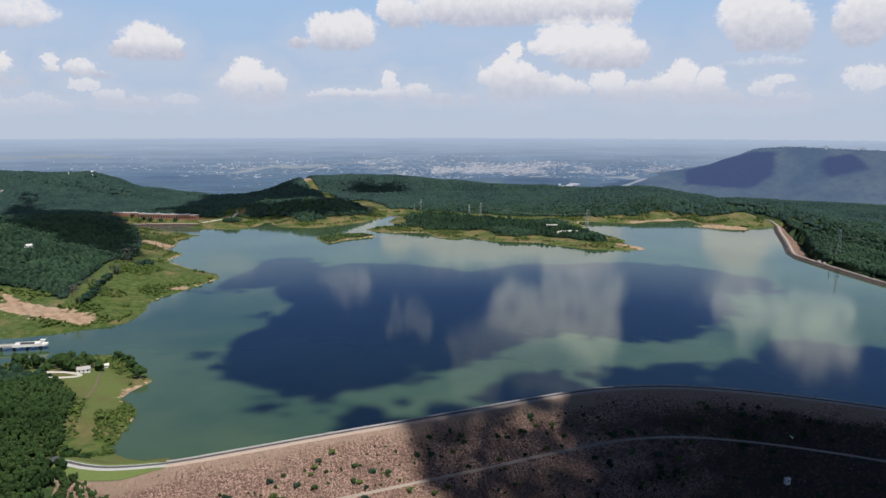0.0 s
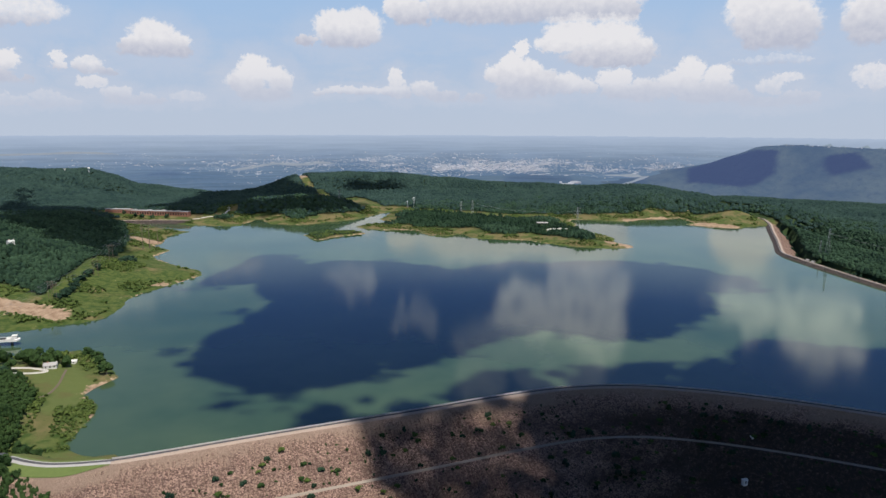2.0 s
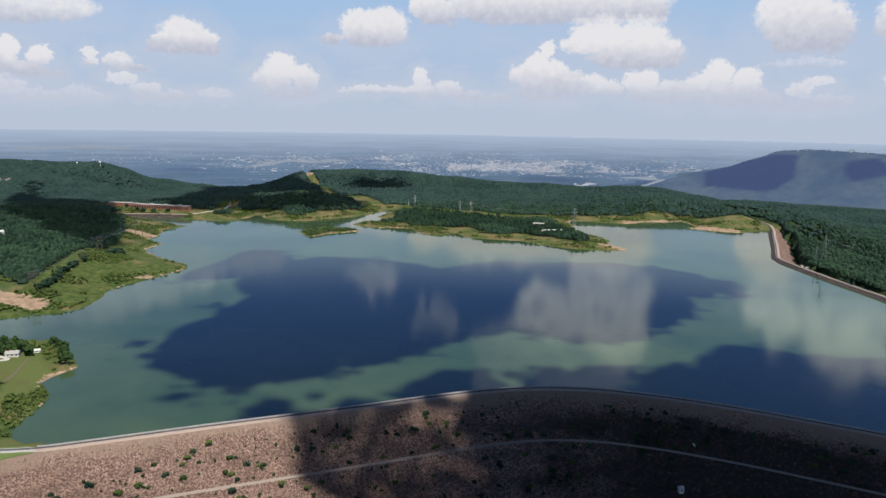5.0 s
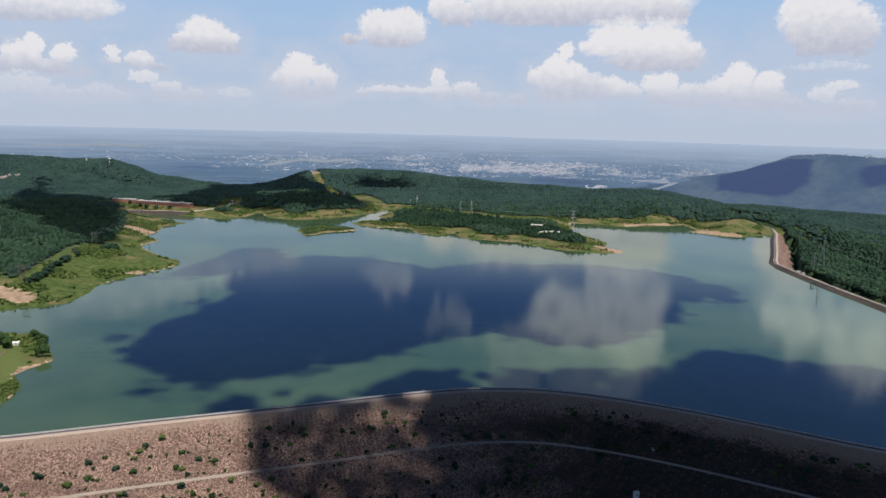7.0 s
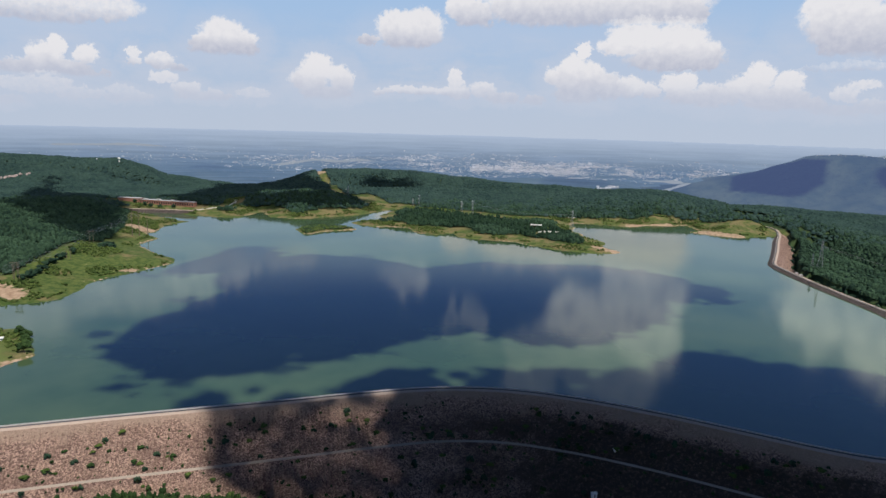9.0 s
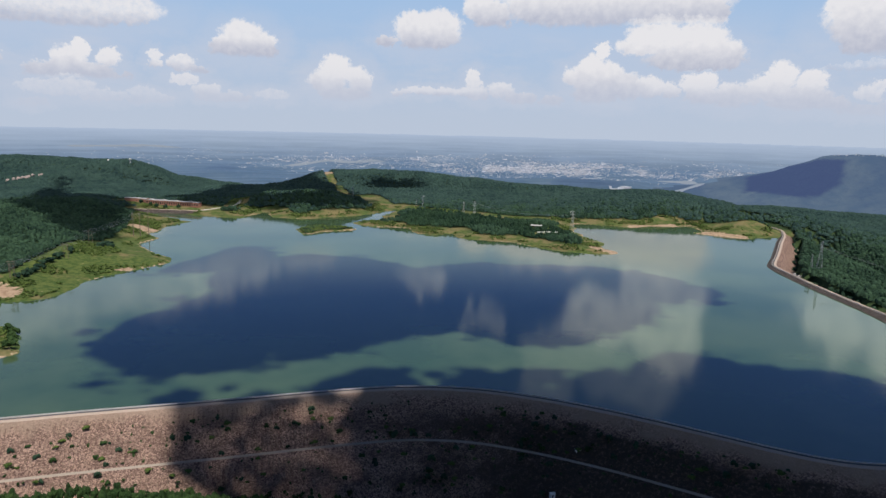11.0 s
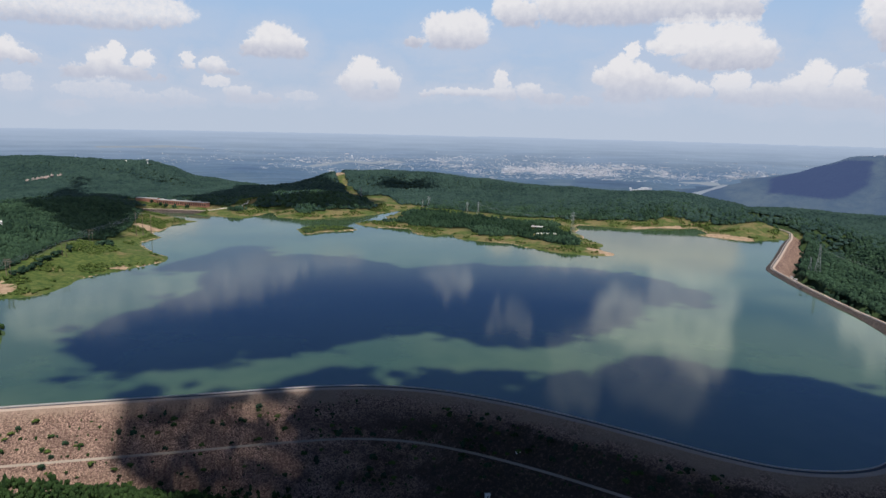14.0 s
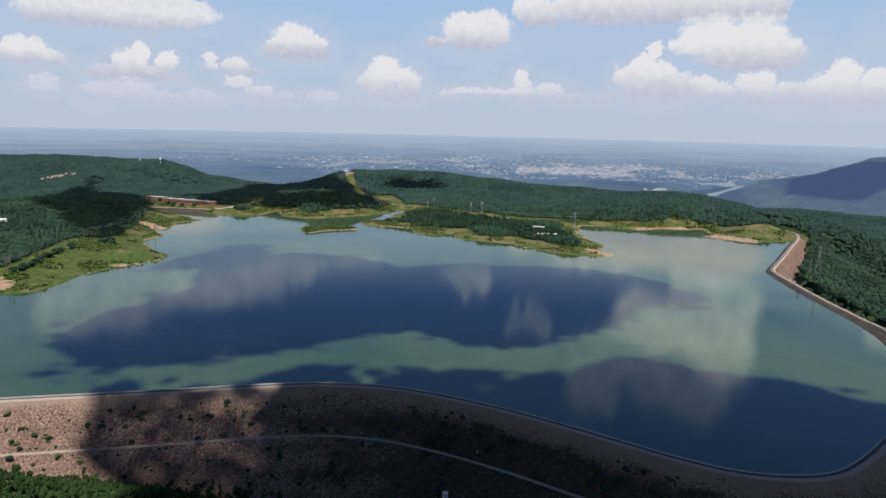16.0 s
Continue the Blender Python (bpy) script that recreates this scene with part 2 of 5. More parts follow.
# slightly blue for the hills' haze, put into the leaf colour
LEAF = mat_leaf("broadleaf foliage", (0.008, 0.023, 0.017), (0.049, 0.094, 0.054))
LEAF_NEAR = mat_leaf("near broadleaf foliage", (0.010, 0.027, 0.010), (0.052, 0.094, 0.030))
# bluer leaf copy: haze over the far ridges painted into its base colour
LEAF_FAR_HAZED = mat_leaf("far broadleaf foliage tinted for haze", (0.014, 0.034, 0.035), (0.045, 0.083, 0.068))
LEAF_DARK = mat_leaf("dark foliage", (0.008, 0.024, 0.016), (0.033, 0.066, 0.034))
LEAF_BUSH = mat_leaf("shrub foliage", (0.036, 0.068, 0.018), (0.120, 0.165, 0.045))
BARK = mat_plain("bark", (0.10, 0.08, 0.06), 0.9)


def mat_ground():
    m, n = material("ground with grass, soil and forest floor")
    pos = n.add("ShaderNodeNewGeometry").outputs["Position"]
    cover = n.add("ShaderNodeVertexColor", layer_name="cover").outputs[0]
    s = n.add("ShaderNodeSeparateColor", {0: cover})
    patch = n.noise(pos, 0.03, 6, 0.62)
    mid = n.noise(pos, 0.14, 6, 0.65)
    fine = n.noise(pos, 0.8, 5, 0.65)
    floor = n.mix(fine, (0.024, 0.046, 0.018), (0.052, 0.082, 0.032))
    meadow = n.mix(n.step(mid, 0.35, 0.65), (0.044, 0.082, 0.020), (0.112, 0.138, 0.042))
    dry = n.step(n.add("ShaderNodeSeparateXYZ", {0: pos}).outputs[1], 1040, 1260, 0.0, 0.11)
    meadow = n.mix(n.step(n.math("ADD", patch, dry), 0.54, 0.70, 0.0, 0.8), meadow, (0.210, 0.165, 0.085))
    meadow = n.mix(n.step(n.noise(pos, 0.25, 5, 0.7), 0.58, 0.66), meadow, (0.035, 0.068, 0.018))
    lawn = n.mix(n.math("ADD", n.math("MULTIPLY", fine, 0.5), n.math("MULTIPLY", mid, 0.5)), (0.080, 0.122, 0.034), (0.155, 0.172, 0.062))
    soil = n.mix(n.step(mid, 0.3, 0.7), (0.25, 0.165, 0.11), (0.47, 0.35, 0.25))
    soil = n.mix(n.step(fine, 0.55, 0.75), soil, (0.17, 0.12, 0.085))
    col = n.mix(s.outputs[0], floor, meadow)
    worn = n.mix(n.step(patch, 0.50, 0.62, 0.0, 0.7), lawn, (0.125, 0.118, 0.048))
    col = n.mix(s.outputs[1], col, worn)
    bare = n.step(n.math("ADD", s.outputs[2], n.math("MULTIPLY", n.math("SUBTRACT", mid, 0.5), 2.4)), 0.42, 0.62)
    col = n.mix(bare, col, soil)
    h = n.math("ADD", n.math("MULTIPLY", mid, 1.0), n.math("MULTIPLY", fine, 0.4))
    finish(n, col, 0.95, h, 0.6, 1.2, **{"Specular IOR Level": 0.15})
    return m


def mat_hazed_land(name, dark, light, speck, glow_near, glow_far, relief, haze_near, ridged):
    """Far land; haze is mixed into the material as blue emission, stronger with distance."""
    m, n = material(name)
    pos = n.add("ShaderNodeNewGeometry").outputs["Position"]
    a = n.noise(pos, 0.004, 6, 0.6)
    b = n.noise(pos, 0.03, 5, 0.65)
    col = n.mix(n.step(a, 0.35, 0.65), dark, light)
    col = n.mix(n.step(b, 0.5, 0.7, 0, 0.6), col, speck)
    # dark bands painted across the view suggest low ridges, with less haze
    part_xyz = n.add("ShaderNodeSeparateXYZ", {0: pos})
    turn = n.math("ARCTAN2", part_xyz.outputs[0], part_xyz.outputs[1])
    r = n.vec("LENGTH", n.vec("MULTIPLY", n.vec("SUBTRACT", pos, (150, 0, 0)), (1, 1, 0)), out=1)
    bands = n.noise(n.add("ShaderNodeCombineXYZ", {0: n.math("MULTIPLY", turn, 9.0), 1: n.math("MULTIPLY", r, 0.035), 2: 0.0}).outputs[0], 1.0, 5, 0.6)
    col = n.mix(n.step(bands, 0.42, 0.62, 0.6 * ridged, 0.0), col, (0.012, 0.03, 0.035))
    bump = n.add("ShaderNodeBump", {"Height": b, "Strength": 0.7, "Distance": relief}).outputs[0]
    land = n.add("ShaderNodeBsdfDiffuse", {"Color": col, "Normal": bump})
    # painted haze: bluish glow near, paling to the sky's tone at the rim
    air = n.add("ShaderNodeEmission", {"Color": n.mix(n.step(r, 4480, 4960), haze_near, (0.42, 0.51, 0.665)), "Strength": 1.0})
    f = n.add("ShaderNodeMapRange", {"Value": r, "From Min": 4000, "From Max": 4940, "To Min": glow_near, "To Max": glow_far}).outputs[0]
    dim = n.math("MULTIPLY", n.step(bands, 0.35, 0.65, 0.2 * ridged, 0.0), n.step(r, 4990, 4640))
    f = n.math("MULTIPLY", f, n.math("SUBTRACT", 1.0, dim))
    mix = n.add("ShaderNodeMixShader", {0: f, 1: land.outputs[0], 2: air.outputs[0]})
    n.add("ShaderNodeOutputMaterial", {"Surface": mix.outputs[0]})
    return m


def mat_water():
    m, n = material("turbid green lake water")
    pos = n.add("ShaderNodeNewGeometry").outputs["Position"]
    stretch = n.vec("MULTIPLY", pos, (1.0, 1.0, 0.0))
    silt = n.noise(stretch, 0.006, 4, 0.55)
    col = n.mix(n.step(silt, 0.35, 0.65), (0.036, 0.073, 0.037), (0.066, 0.106, 0.052))
    wave = n.noise(stretch, 0.35, 3, 0.6)
    gust = n.step(n.noise(stretch, 0.008, 4, 0.6), 0.35, 0.7, 0.04, 0.08)
    finish(n, col, gust, wave, 0.06, 0.35, **{"IOR": 1.33})
    return m


def mat_rock(name, dark, light, scale=0.9, weeds_shade=False):
    m, n = material(name)
    pos = n.add("ShaderNodeNewGeometry").outputs["Position"]
    vor = n.add("ShaderNodeTexVoronoi", {"Vector": pos, "Scale": scale})
    gap = n.add("ShaderNodeTexVoronoi", {"Vector": pos, "Scale": scale}, feature="DISTANCE_TO_EDGE").outputs[0]
    tone = n.add("ShaderNodeSeparateColor", {0: vor.outputs["Color"]}).outputs[0]
    wide = n.noise(n.vec("MULTIPLY", pos, (1, 1, 2.5)), 0.05, 6, 0.65)
    grain = n.noise(pos, 2.5, 4, 0.65)
    clump = n.noise(pos, 0.45, 5, 0.7)
    f = n.math("ADD", n.math("MULTIPLY", tone, 0.5), n.math("MULTIPLY", grain, 0.2))
    f = n.math("ADD", f, n.math("MULTIPLY", clump, 0.3))
    col = n.mix(n.step(f, 0.30, 0.70), dark, light)
    col = n.mix(n.step(wide, 0.42, 0.66, 0.0, 0.6), col, tuple(0.6 * a + 0.4 * b for a, b in zip(dark, (0.13, 0.07, 0.06))))
    col = n.mix(n.step(gap, 0.0, 0.10, 0.5, 0.0), col, tuple(c * 0.35 for c in dark))
    if weeds_shade:
        xyz = n.add("ShaderNodeSeparateXYZ", {0: pos})
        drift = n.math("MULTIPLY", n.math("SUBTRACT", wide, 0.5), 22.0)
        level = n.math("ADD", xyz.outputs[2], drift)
        dust = n.step(level, 18.5, 24.5, 0.0, 0.75)
        col = n.mix(dust, col, n.mix(grain, (0.40, 0.28, 0.21), (0.52, 0.40, 0.31)))
        # darker where overgrown, and darkened further to match the cloud's shade
        grown_shaded = n.math("MULTIPLY", n.step(n.math("ADD", xyz.outputs[0], n.math("MULTIPLY", drift, 9.0)), 110, 250), n.step(level, 20.0, 15.0))
        grown_shaded = n.math("MULTIPLY", grown_shaded, n.step(xyz.outputs[1], 620, 540))
        col = n.mix(n.math("MULTIPLY", grown_shaded, n.step(clump, 0.3, 0.55, 0.55, 1.0)), col, n.mix(clump, (0.020, 0.017, 0.013), (0.070, 0.050, 0.038)))
    h = n.math("ADD", n.math("MULTIPLY", n.step(gap, 0, 0.3), 1.0), n.math("MULTIPLY", grain, 0.5))
    finish(n, col, 0.9, h, 0.9, 0.6)
    return m


GROUND, WATER = mat_ground(), mat_water()
FAR = mat_hazed_land("wooded plain far off with emissive haze", (0.020, 0.045, 0.050), (0.10, 0.13, 0.10), (0.20, 0.20, 0.18), 0.56, 0.96, 6.0, (0.16, 0.25, 0.41), 1.0)
MOUNTAIN = mat_hazed_land("wooded mountain far off with emissive haze", (0.045, 0.085, 0.065), (0.120, 0.165, 0.110), (0.030, 0.055, 0.045), 0.54, 0.62, 14.0, (0.105, 0.155, 0.335), 0.0)
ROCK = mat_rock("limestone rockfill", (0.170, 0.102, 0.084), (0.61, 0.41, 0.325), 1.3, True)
RIPRAP = mat_rock("dark brown riprap", (0.042, 0.036, 0.036), (0.16, 0.125, 0.112), 1.0)
VERGE_GRASS = mat_plain("mown verge grass", (0.135, 0.185, 0.050), 0.95, 0.14, 0.35)
GRAVEL = mat_plain("pale gravel", (0.46, 0.365, 0.30), 0.95, 0.12, 0.3)
TRACK = mat_plain("dusty gravel track", (0.36, 0.305, 0.255), 0.95, 0.14, 0.3)
ASPHALT = mat_plain("worn asphalt", (0.085, 0.085, 0.095), 0.85, 0.15, 0.2)
CONCRETE = mat_plain("weathered concrete", (0.48, 0.47, 0.46), 0.8, 0.12, 0.4)


def mat_cloud(name, clear):
    """Cloud; clear is the share of the light that passes straight through."""
    m, n = material(name)
    pos = n.add("ShaderNodeNewGeometry").outputs["Position"]
    d = n.add("ShaderNodeBsdfDiffuse", {"Color": n.mix(n.noise(pos, 0.01, 4), (0.82, 0.82, 0.85), (0.95, 0.95, 0.96))})
    t = n.add("ShaderNodeBsdfTransparent")
    mix = n.add("ShaderNodeMixShader", {0: clear, 1: d.outputs[0], 2: t.outputs[0]})
    n.add("ShaderNodeOutputMaterial", {"Surface": mix.outputs[0]})
    return m


CLOUD, CLOUD_THIN = mat_cloud("dense cloud", 0.0), mat_cloud("thin cloud", 0.44)

# ---------------------------------------------------------------- plan of the place
# crest of the dam, from its south end round to the north end
CREST = [(-189, 394), (-172, 388), (-155, 386), (-128, 390), (-100, 400), (-50, 420), (0, 439), (50, 458),
         (100, 478), (150, 494), (200, 498), (250, 489), (300, 472), (350, 450), (385, 434), (416, 424), (446, 424),
         (473, 433), (495, 452), (522, 484), (562, 534), (614, 614), (658, 710), (672, 780), (671, 845), (666, 900), (659, 960),
         (653, 1030), (650, 1085), (649, 1125), (654, 1146), (668, 1178), (704, 1258), (754, 1375), (788, 1450), (808, 1505), (819, 1545), (816, 1595), (800, 1637)]
WEST = [(-151, 442), (-177, 449), (-193, 461), (-192, 469), (-195, 495), (-201, 520), (-210, 532), (-223, 546), (-225, 560),
        (-219, 583), (-243, 609), (-257, 633), (-283, 657), (-304, 646), (-345, 634), (-420, 622), (-520, 600), (-620, 560),
        (-640, 640), (-560, 690), (-421, 706), (-371, 720), (-323, 744), (-310, 760), (-313, 785), (-323, 812), (-317, 874), (-293, 926),
        (-274, 973), (-288, 1000), (-353, 1052), (-389, 1079), (-409, 1110), (-408, 1130), (-400, 1165), (-448, 1208), (-438, 1236),
        (-442, 1266), (-464, 1310), (-440, 1365), (-489, 1386), (-530, 1420)]
NORTH = [(-600, 1464), (-619, 1489), (-505, 1480), (-472, 1455), (-409, 1446), (-363, 1454), (-351, 1495), (-355, 1545), (-335, 1545),
         (-330, 1512), (-294, 1469), (-255, 1461), (-209, 1477), (-176, 1510), (-129, 1546), (-97, 1602), (-70, 1653), (-42, 1715),
         (-25, 1705), (-50, 1640), (-68, 1560), (-45, 1494), (-107, 1440), (-82, 1409), (-32, 1397), (16, 1386), (45, 1328), (85, 1317),
         (111, 1340), (146, 1285), (189, 1276), (241, 1270), (279, 1220), (336, 1194), (374, 1190), (415, 1200)]
COVE = [(405, 1225), (396, 1256), (404, 1306), (388, 1334), (372, 1378), (363, 1434), (365, 1498), (375, 1552), (410, 1552), (468, 1524),
        (519, 1528), (539, 1559), (595, 1556), (634, 1583), (640, 1500), (616, 1475), (651, 1444), (703, 1428), (766, 1457)]
ISLAND = [(-195, 1326), (-163, 1264), (-148, 1288), (-137, 1312), (-112, 1325), (-82, 1347), (-110, 1370), (-168, 1371)]
LAKE = CREST[:-4] + COVE[::-1] + NORTH[::-1] + WEST[::-1]
UPSTREAM = CREST + [(792, 2000), (-1500, 2000), (-1500, 500), (-420, 440), (-260, 420)]

# hill crests: points with heights, and the width of the hill
RIDGES = [
    ([(-371, 2183, 45), (-237, 2263, 50), (-87, 2285, 48), (68, 2247, 37), (254, 2197, 29), (422, 2083, 27), (513, 2019, 31), (599, 1899, 42),
      (646, 1784, 35), (707, 1680, 27), (771, 1610, 22)], 230),
    ([(-658, 1927, -18), (-525, 1980, 6), (-446, 2059, 28), (-385, 2128, 38)], 170),
    ([(-451, 1688, 14), (-369, 1664, 30), (-290, 1636, 40), (-174, 1613, 36), (-110, 1606, 18)], 105),
    ([(-2000, 1750, 70), (-1338, 2048, 75), (-1187, 2153, 66), (-1081, 2217, 65), (-1014, 2254, 42), (-937, 2294, 3), (-714, 2283, -47)], 330),
]
RIDGES += [
    ([(-1300, 1000, 40), (-743, 1244, 41), (-727, 1318, 38), (-679, 1410, 32), (-640, 1480, 18)], 170),
    ([(-1200, 780, 60), (-640, 880, 52), (-560, 950, 48), (-520, 1030, 34), (-500, 1110, 20)], 150),
    ([(1900, 1700, -40), (1291, 1939, -13), (1083, 2048, -11), (985, 2090, -13)], 300),
    ([(830, 860, 8), (800, 1104, 18), (834, 1362, 14), (831, 1523, 6)], 110),
    ([(-900, 300, 45), (-420, 380, 26), (-250, 412, 24), (-200, 398, 24)], 130),
    ([(-260, 380, 24), (-150, 356, 14), (-20, 351, 11), (90, 351, 7), (150, 340, -10)], 50),
]
RIDGES += [
    ([(-420, 520, 14), (-330, 560, 13), (-262, 590, 12), (-228, 510, 9)], 70),
]
MOUNTAIN_RIDGE = [(1354, 4546, -162), (1512, 4444, -115), (1659, 4337, -63), (1797, 4228, -17), (1922, 4118, 42), (2033, 4065, 95), (2194, 3980, 108),
                  (2321, 3849, 102), (2541, 3646, 93), (3000, 3250, 95)]
FAR_RIDGES = [(MOUNTAIN_RIDGE, 330), ([(150, 4260, -112), (420, 4250, -100), (700, 4230, -96), (930, 4180, -104), (1080, 4140, -140)], 120),
              ([(-1800, 4080, -100), (-1640, 4170, -78), (-1450, 4240, -95)], 110)]
LAWN = [(-350, 585), (-330, 612), (-300, 618), (-269, 610), (-257, 603), (-227, 567), (-223, 542), (-214, 519), (-228, 514), (-205, 452), (-213, 454),
        (-238, 509), (-245, 531), (-281, 558)]
VERGE = [(-205, 400), (-188, 380), (-160, 375), (-125, 382), (-108, 404), (-150, 438), (-185, 452), (-205, 440)]
WEST_MEADOW = [(-600, 700), (-560, 835), (-457, 830), (-412, 810), (-420, 879), (-437, 994), (-441, 1079), (-488, 1210), (-570, 1377), (-620, 1470),
               (-560, 1530), (-440, 1500), (-340, 1480), (-340, 1400), (-200, 1000), (-250, 760)]
SOUTHWEST_WOOD = [(-202, 404), (-190, 382), (-162, 375), (-133, 360), (-108, 352), (-89, 350), (-55, 350), (-20, 352), (-20, 250), (-600, 250), (-600, 425), (-260, 428), (-225, 414)]
SOUTH_WOOD = [(-281, 552), (-252, 528), (-245, 507), (-224, 456), (-216, 438), (-240, 425), (-320, 425), (-520, 440), (-540, 560), (-420, 572), (-335, 552), (-296, 548)]
PENINSULA_WOOD = [(-27, 1491), (15, 1410), (109, 1383), (190, 1395), (254, 1310), (284, 1284), (340, 1300), (349, 1360), (288, 1440), (229, 1480),
                  (140, 1540), (17, 1590)]
CUTS = [
    ([(-166, 1870), (-107, 1708), (-42, 1654), (44, 1625), (140, 1570), (255, 1530), (355, 1545), (478, 1545), (584, 1570)], 42),
    ([(-419, 2295), (-261, 1939), (-143, 1747)], 16),
    ([(-480, 1478), (-424, 1543), (-435, 1640)], 22),
    ([(600, 1590), (680, 1500), (780, 1520)], 50),
    ([(-720, 1570), (-470, 1515)], 34),
    ([(280, 1330), (330, 1344)], 15),
    ([(270, 1394), (294, 1388)], 17),
]
BARE = [([(-458, 784), (-425, 773), (-398, 768), (-362, 757)], 15), ([(-500, 812), (-462, 800)], 5), ([(-318, 905), (-308, 915)], 6), ([(500, 1530), (592, 1565)], 14), ([(637, 1470), (704, 1428)], 12),
        ([(-224, 556), (-219, 568)], 6), ([(-395, 2150), (-360, 2190)], 30), ([(385, 1230), (415, 1202)], 16), 
        ([(-455, 1230), (-490, 1250)], 14), ([(-220, 420), (-235, 424)], 9)]


def lattice(ix, iy, seed):
    h = (ix.astype(np.int64) * 374761393 + iy.astype(np.int64) * 668265263 + seed * 974711) & 0x7FFFFFFF
    h = ((h ^ (h >> 13)) * 1274126177) & 0x7FFFFFFF
    return ((h ^ (h >> 16)) & 0xFFFF) / 65535.0


def vnoise(x, y, seed=0):
    ix, iy = np.floor(x), np.floor(y)
    fx, fy = x - ix, y - iy
    fx, fy = fx * fx * (3 - 2 * fx), fy * fy * (3 - 2 * fy)
    a, b = lattice(ix, iy, seed), lattice(ix + 1, iy, seed)
    c, d = lattice(ix, iy + 1, seed), lattice(ix + 1, iy + 1, seed)
    return (a * (1 - fx) + b * fx) * (1 - fy) + (c * (1 - fx) + d * fx) * fy


def fbm(x, y, size, octaves=4, seed=0):
    out, amp, total = 0.0, 1.0, 0.0
    for k in range(octaves):
        out = out + amp * vnoise(x / size * 2 ** k + 17.3 * k, y / size * 2 ** k - 9.1 * k, seed + k)
        total += amp
        amp *= 0.5
    return out / total


def line_dist(x, y, pts):
    """Distance to a line of points, and the points' height (third number) at the nearest place."""
    best, high, weight = np.full(x.shape, 1e9), np.zeros(x.shape), np.zeros(x.shape)
    for p, q in zip(pts[:-1], pts[1:]):
        ux, uy = q[0] - p[0], q[1] - p[1]
        s = np.clip(((x - p[0]) * ux + (y - p[1]) * uy) / (ux * ux + uy * uy), 0, 1)
        d = np.hypot(x - p[0] - s * ux, y - p[1] - s * uy)
        best = np.minimum(best, d)
        if len(p) > 2:
            w = (20.0 / (d + 20.0)) ** 6
            high, weight = high + w * (p[2] + s * (q[2] - p[2])), weight + w
    return best, high / np.maximum(weight, 1e-30)


def inside(x, y, poly):
    hit = np.zeros(x.shape, bool)
    for p, q in zip(poly, poly[1:] + poly[:1]):
        if p[1] != q[1]:
            cross = (p[1] > y) != (q[1] > y)
            hit ^= cross & (x < (q[0] - p[0]) * (y - p[1]) / (q[1] - p[1]) + p[0])
    return hit


def smooth(v, lo, hi):
    t = np.clip((v - lo) / (hi - lo), 0, 1)
    return t * t * (3 - 2 * t)


def shore(x, y):
    """Distance to the water's edge, positive on land."""
    d, _ = line_dist(x, y, LAKE + LAKE[:1])
    d = np.where(inside(x, y, LAKE), -d, d)
    i, _ = line_dist(x, y, ISLAND + ISLAND[:1])
    isle = inside(x, y, ISLAND)
    d = np.where(isle, i, np.where(d < 0, np.maximum(d, -i), d))
    return d


def crest_height(x, y):
    return 26.0 - 22.5 * smooth(y, 540, 900) * (np.asarray(x) > 450)


def far_height(x, y, hills):
    """The valley beyond the hills, and the rim of the distance."""
    r = np.hypot(x - 150, y)
    far = np.interp(r, [0, 2700, 3300, 3900, 4200, 4500, 4700, 4900, 5060, 5500], [-205, -205, -205, -195, -170, -105, 0, 128, 138, -260])
    far = far + (fbm(x, y, 500, 3, 21) - 0.5) * 40 * smooth(r, 3000, 3400) * (1 - smooth(r, 4500, 4900))
    out = far
    if hills:
        for pts, wide in FAR_RIDGES:
            m, high = line_dist(x, y, pts)
            out = np.maximum(out, far + (high - far) * np.exp(-(m / wide) ** 2))
    return out


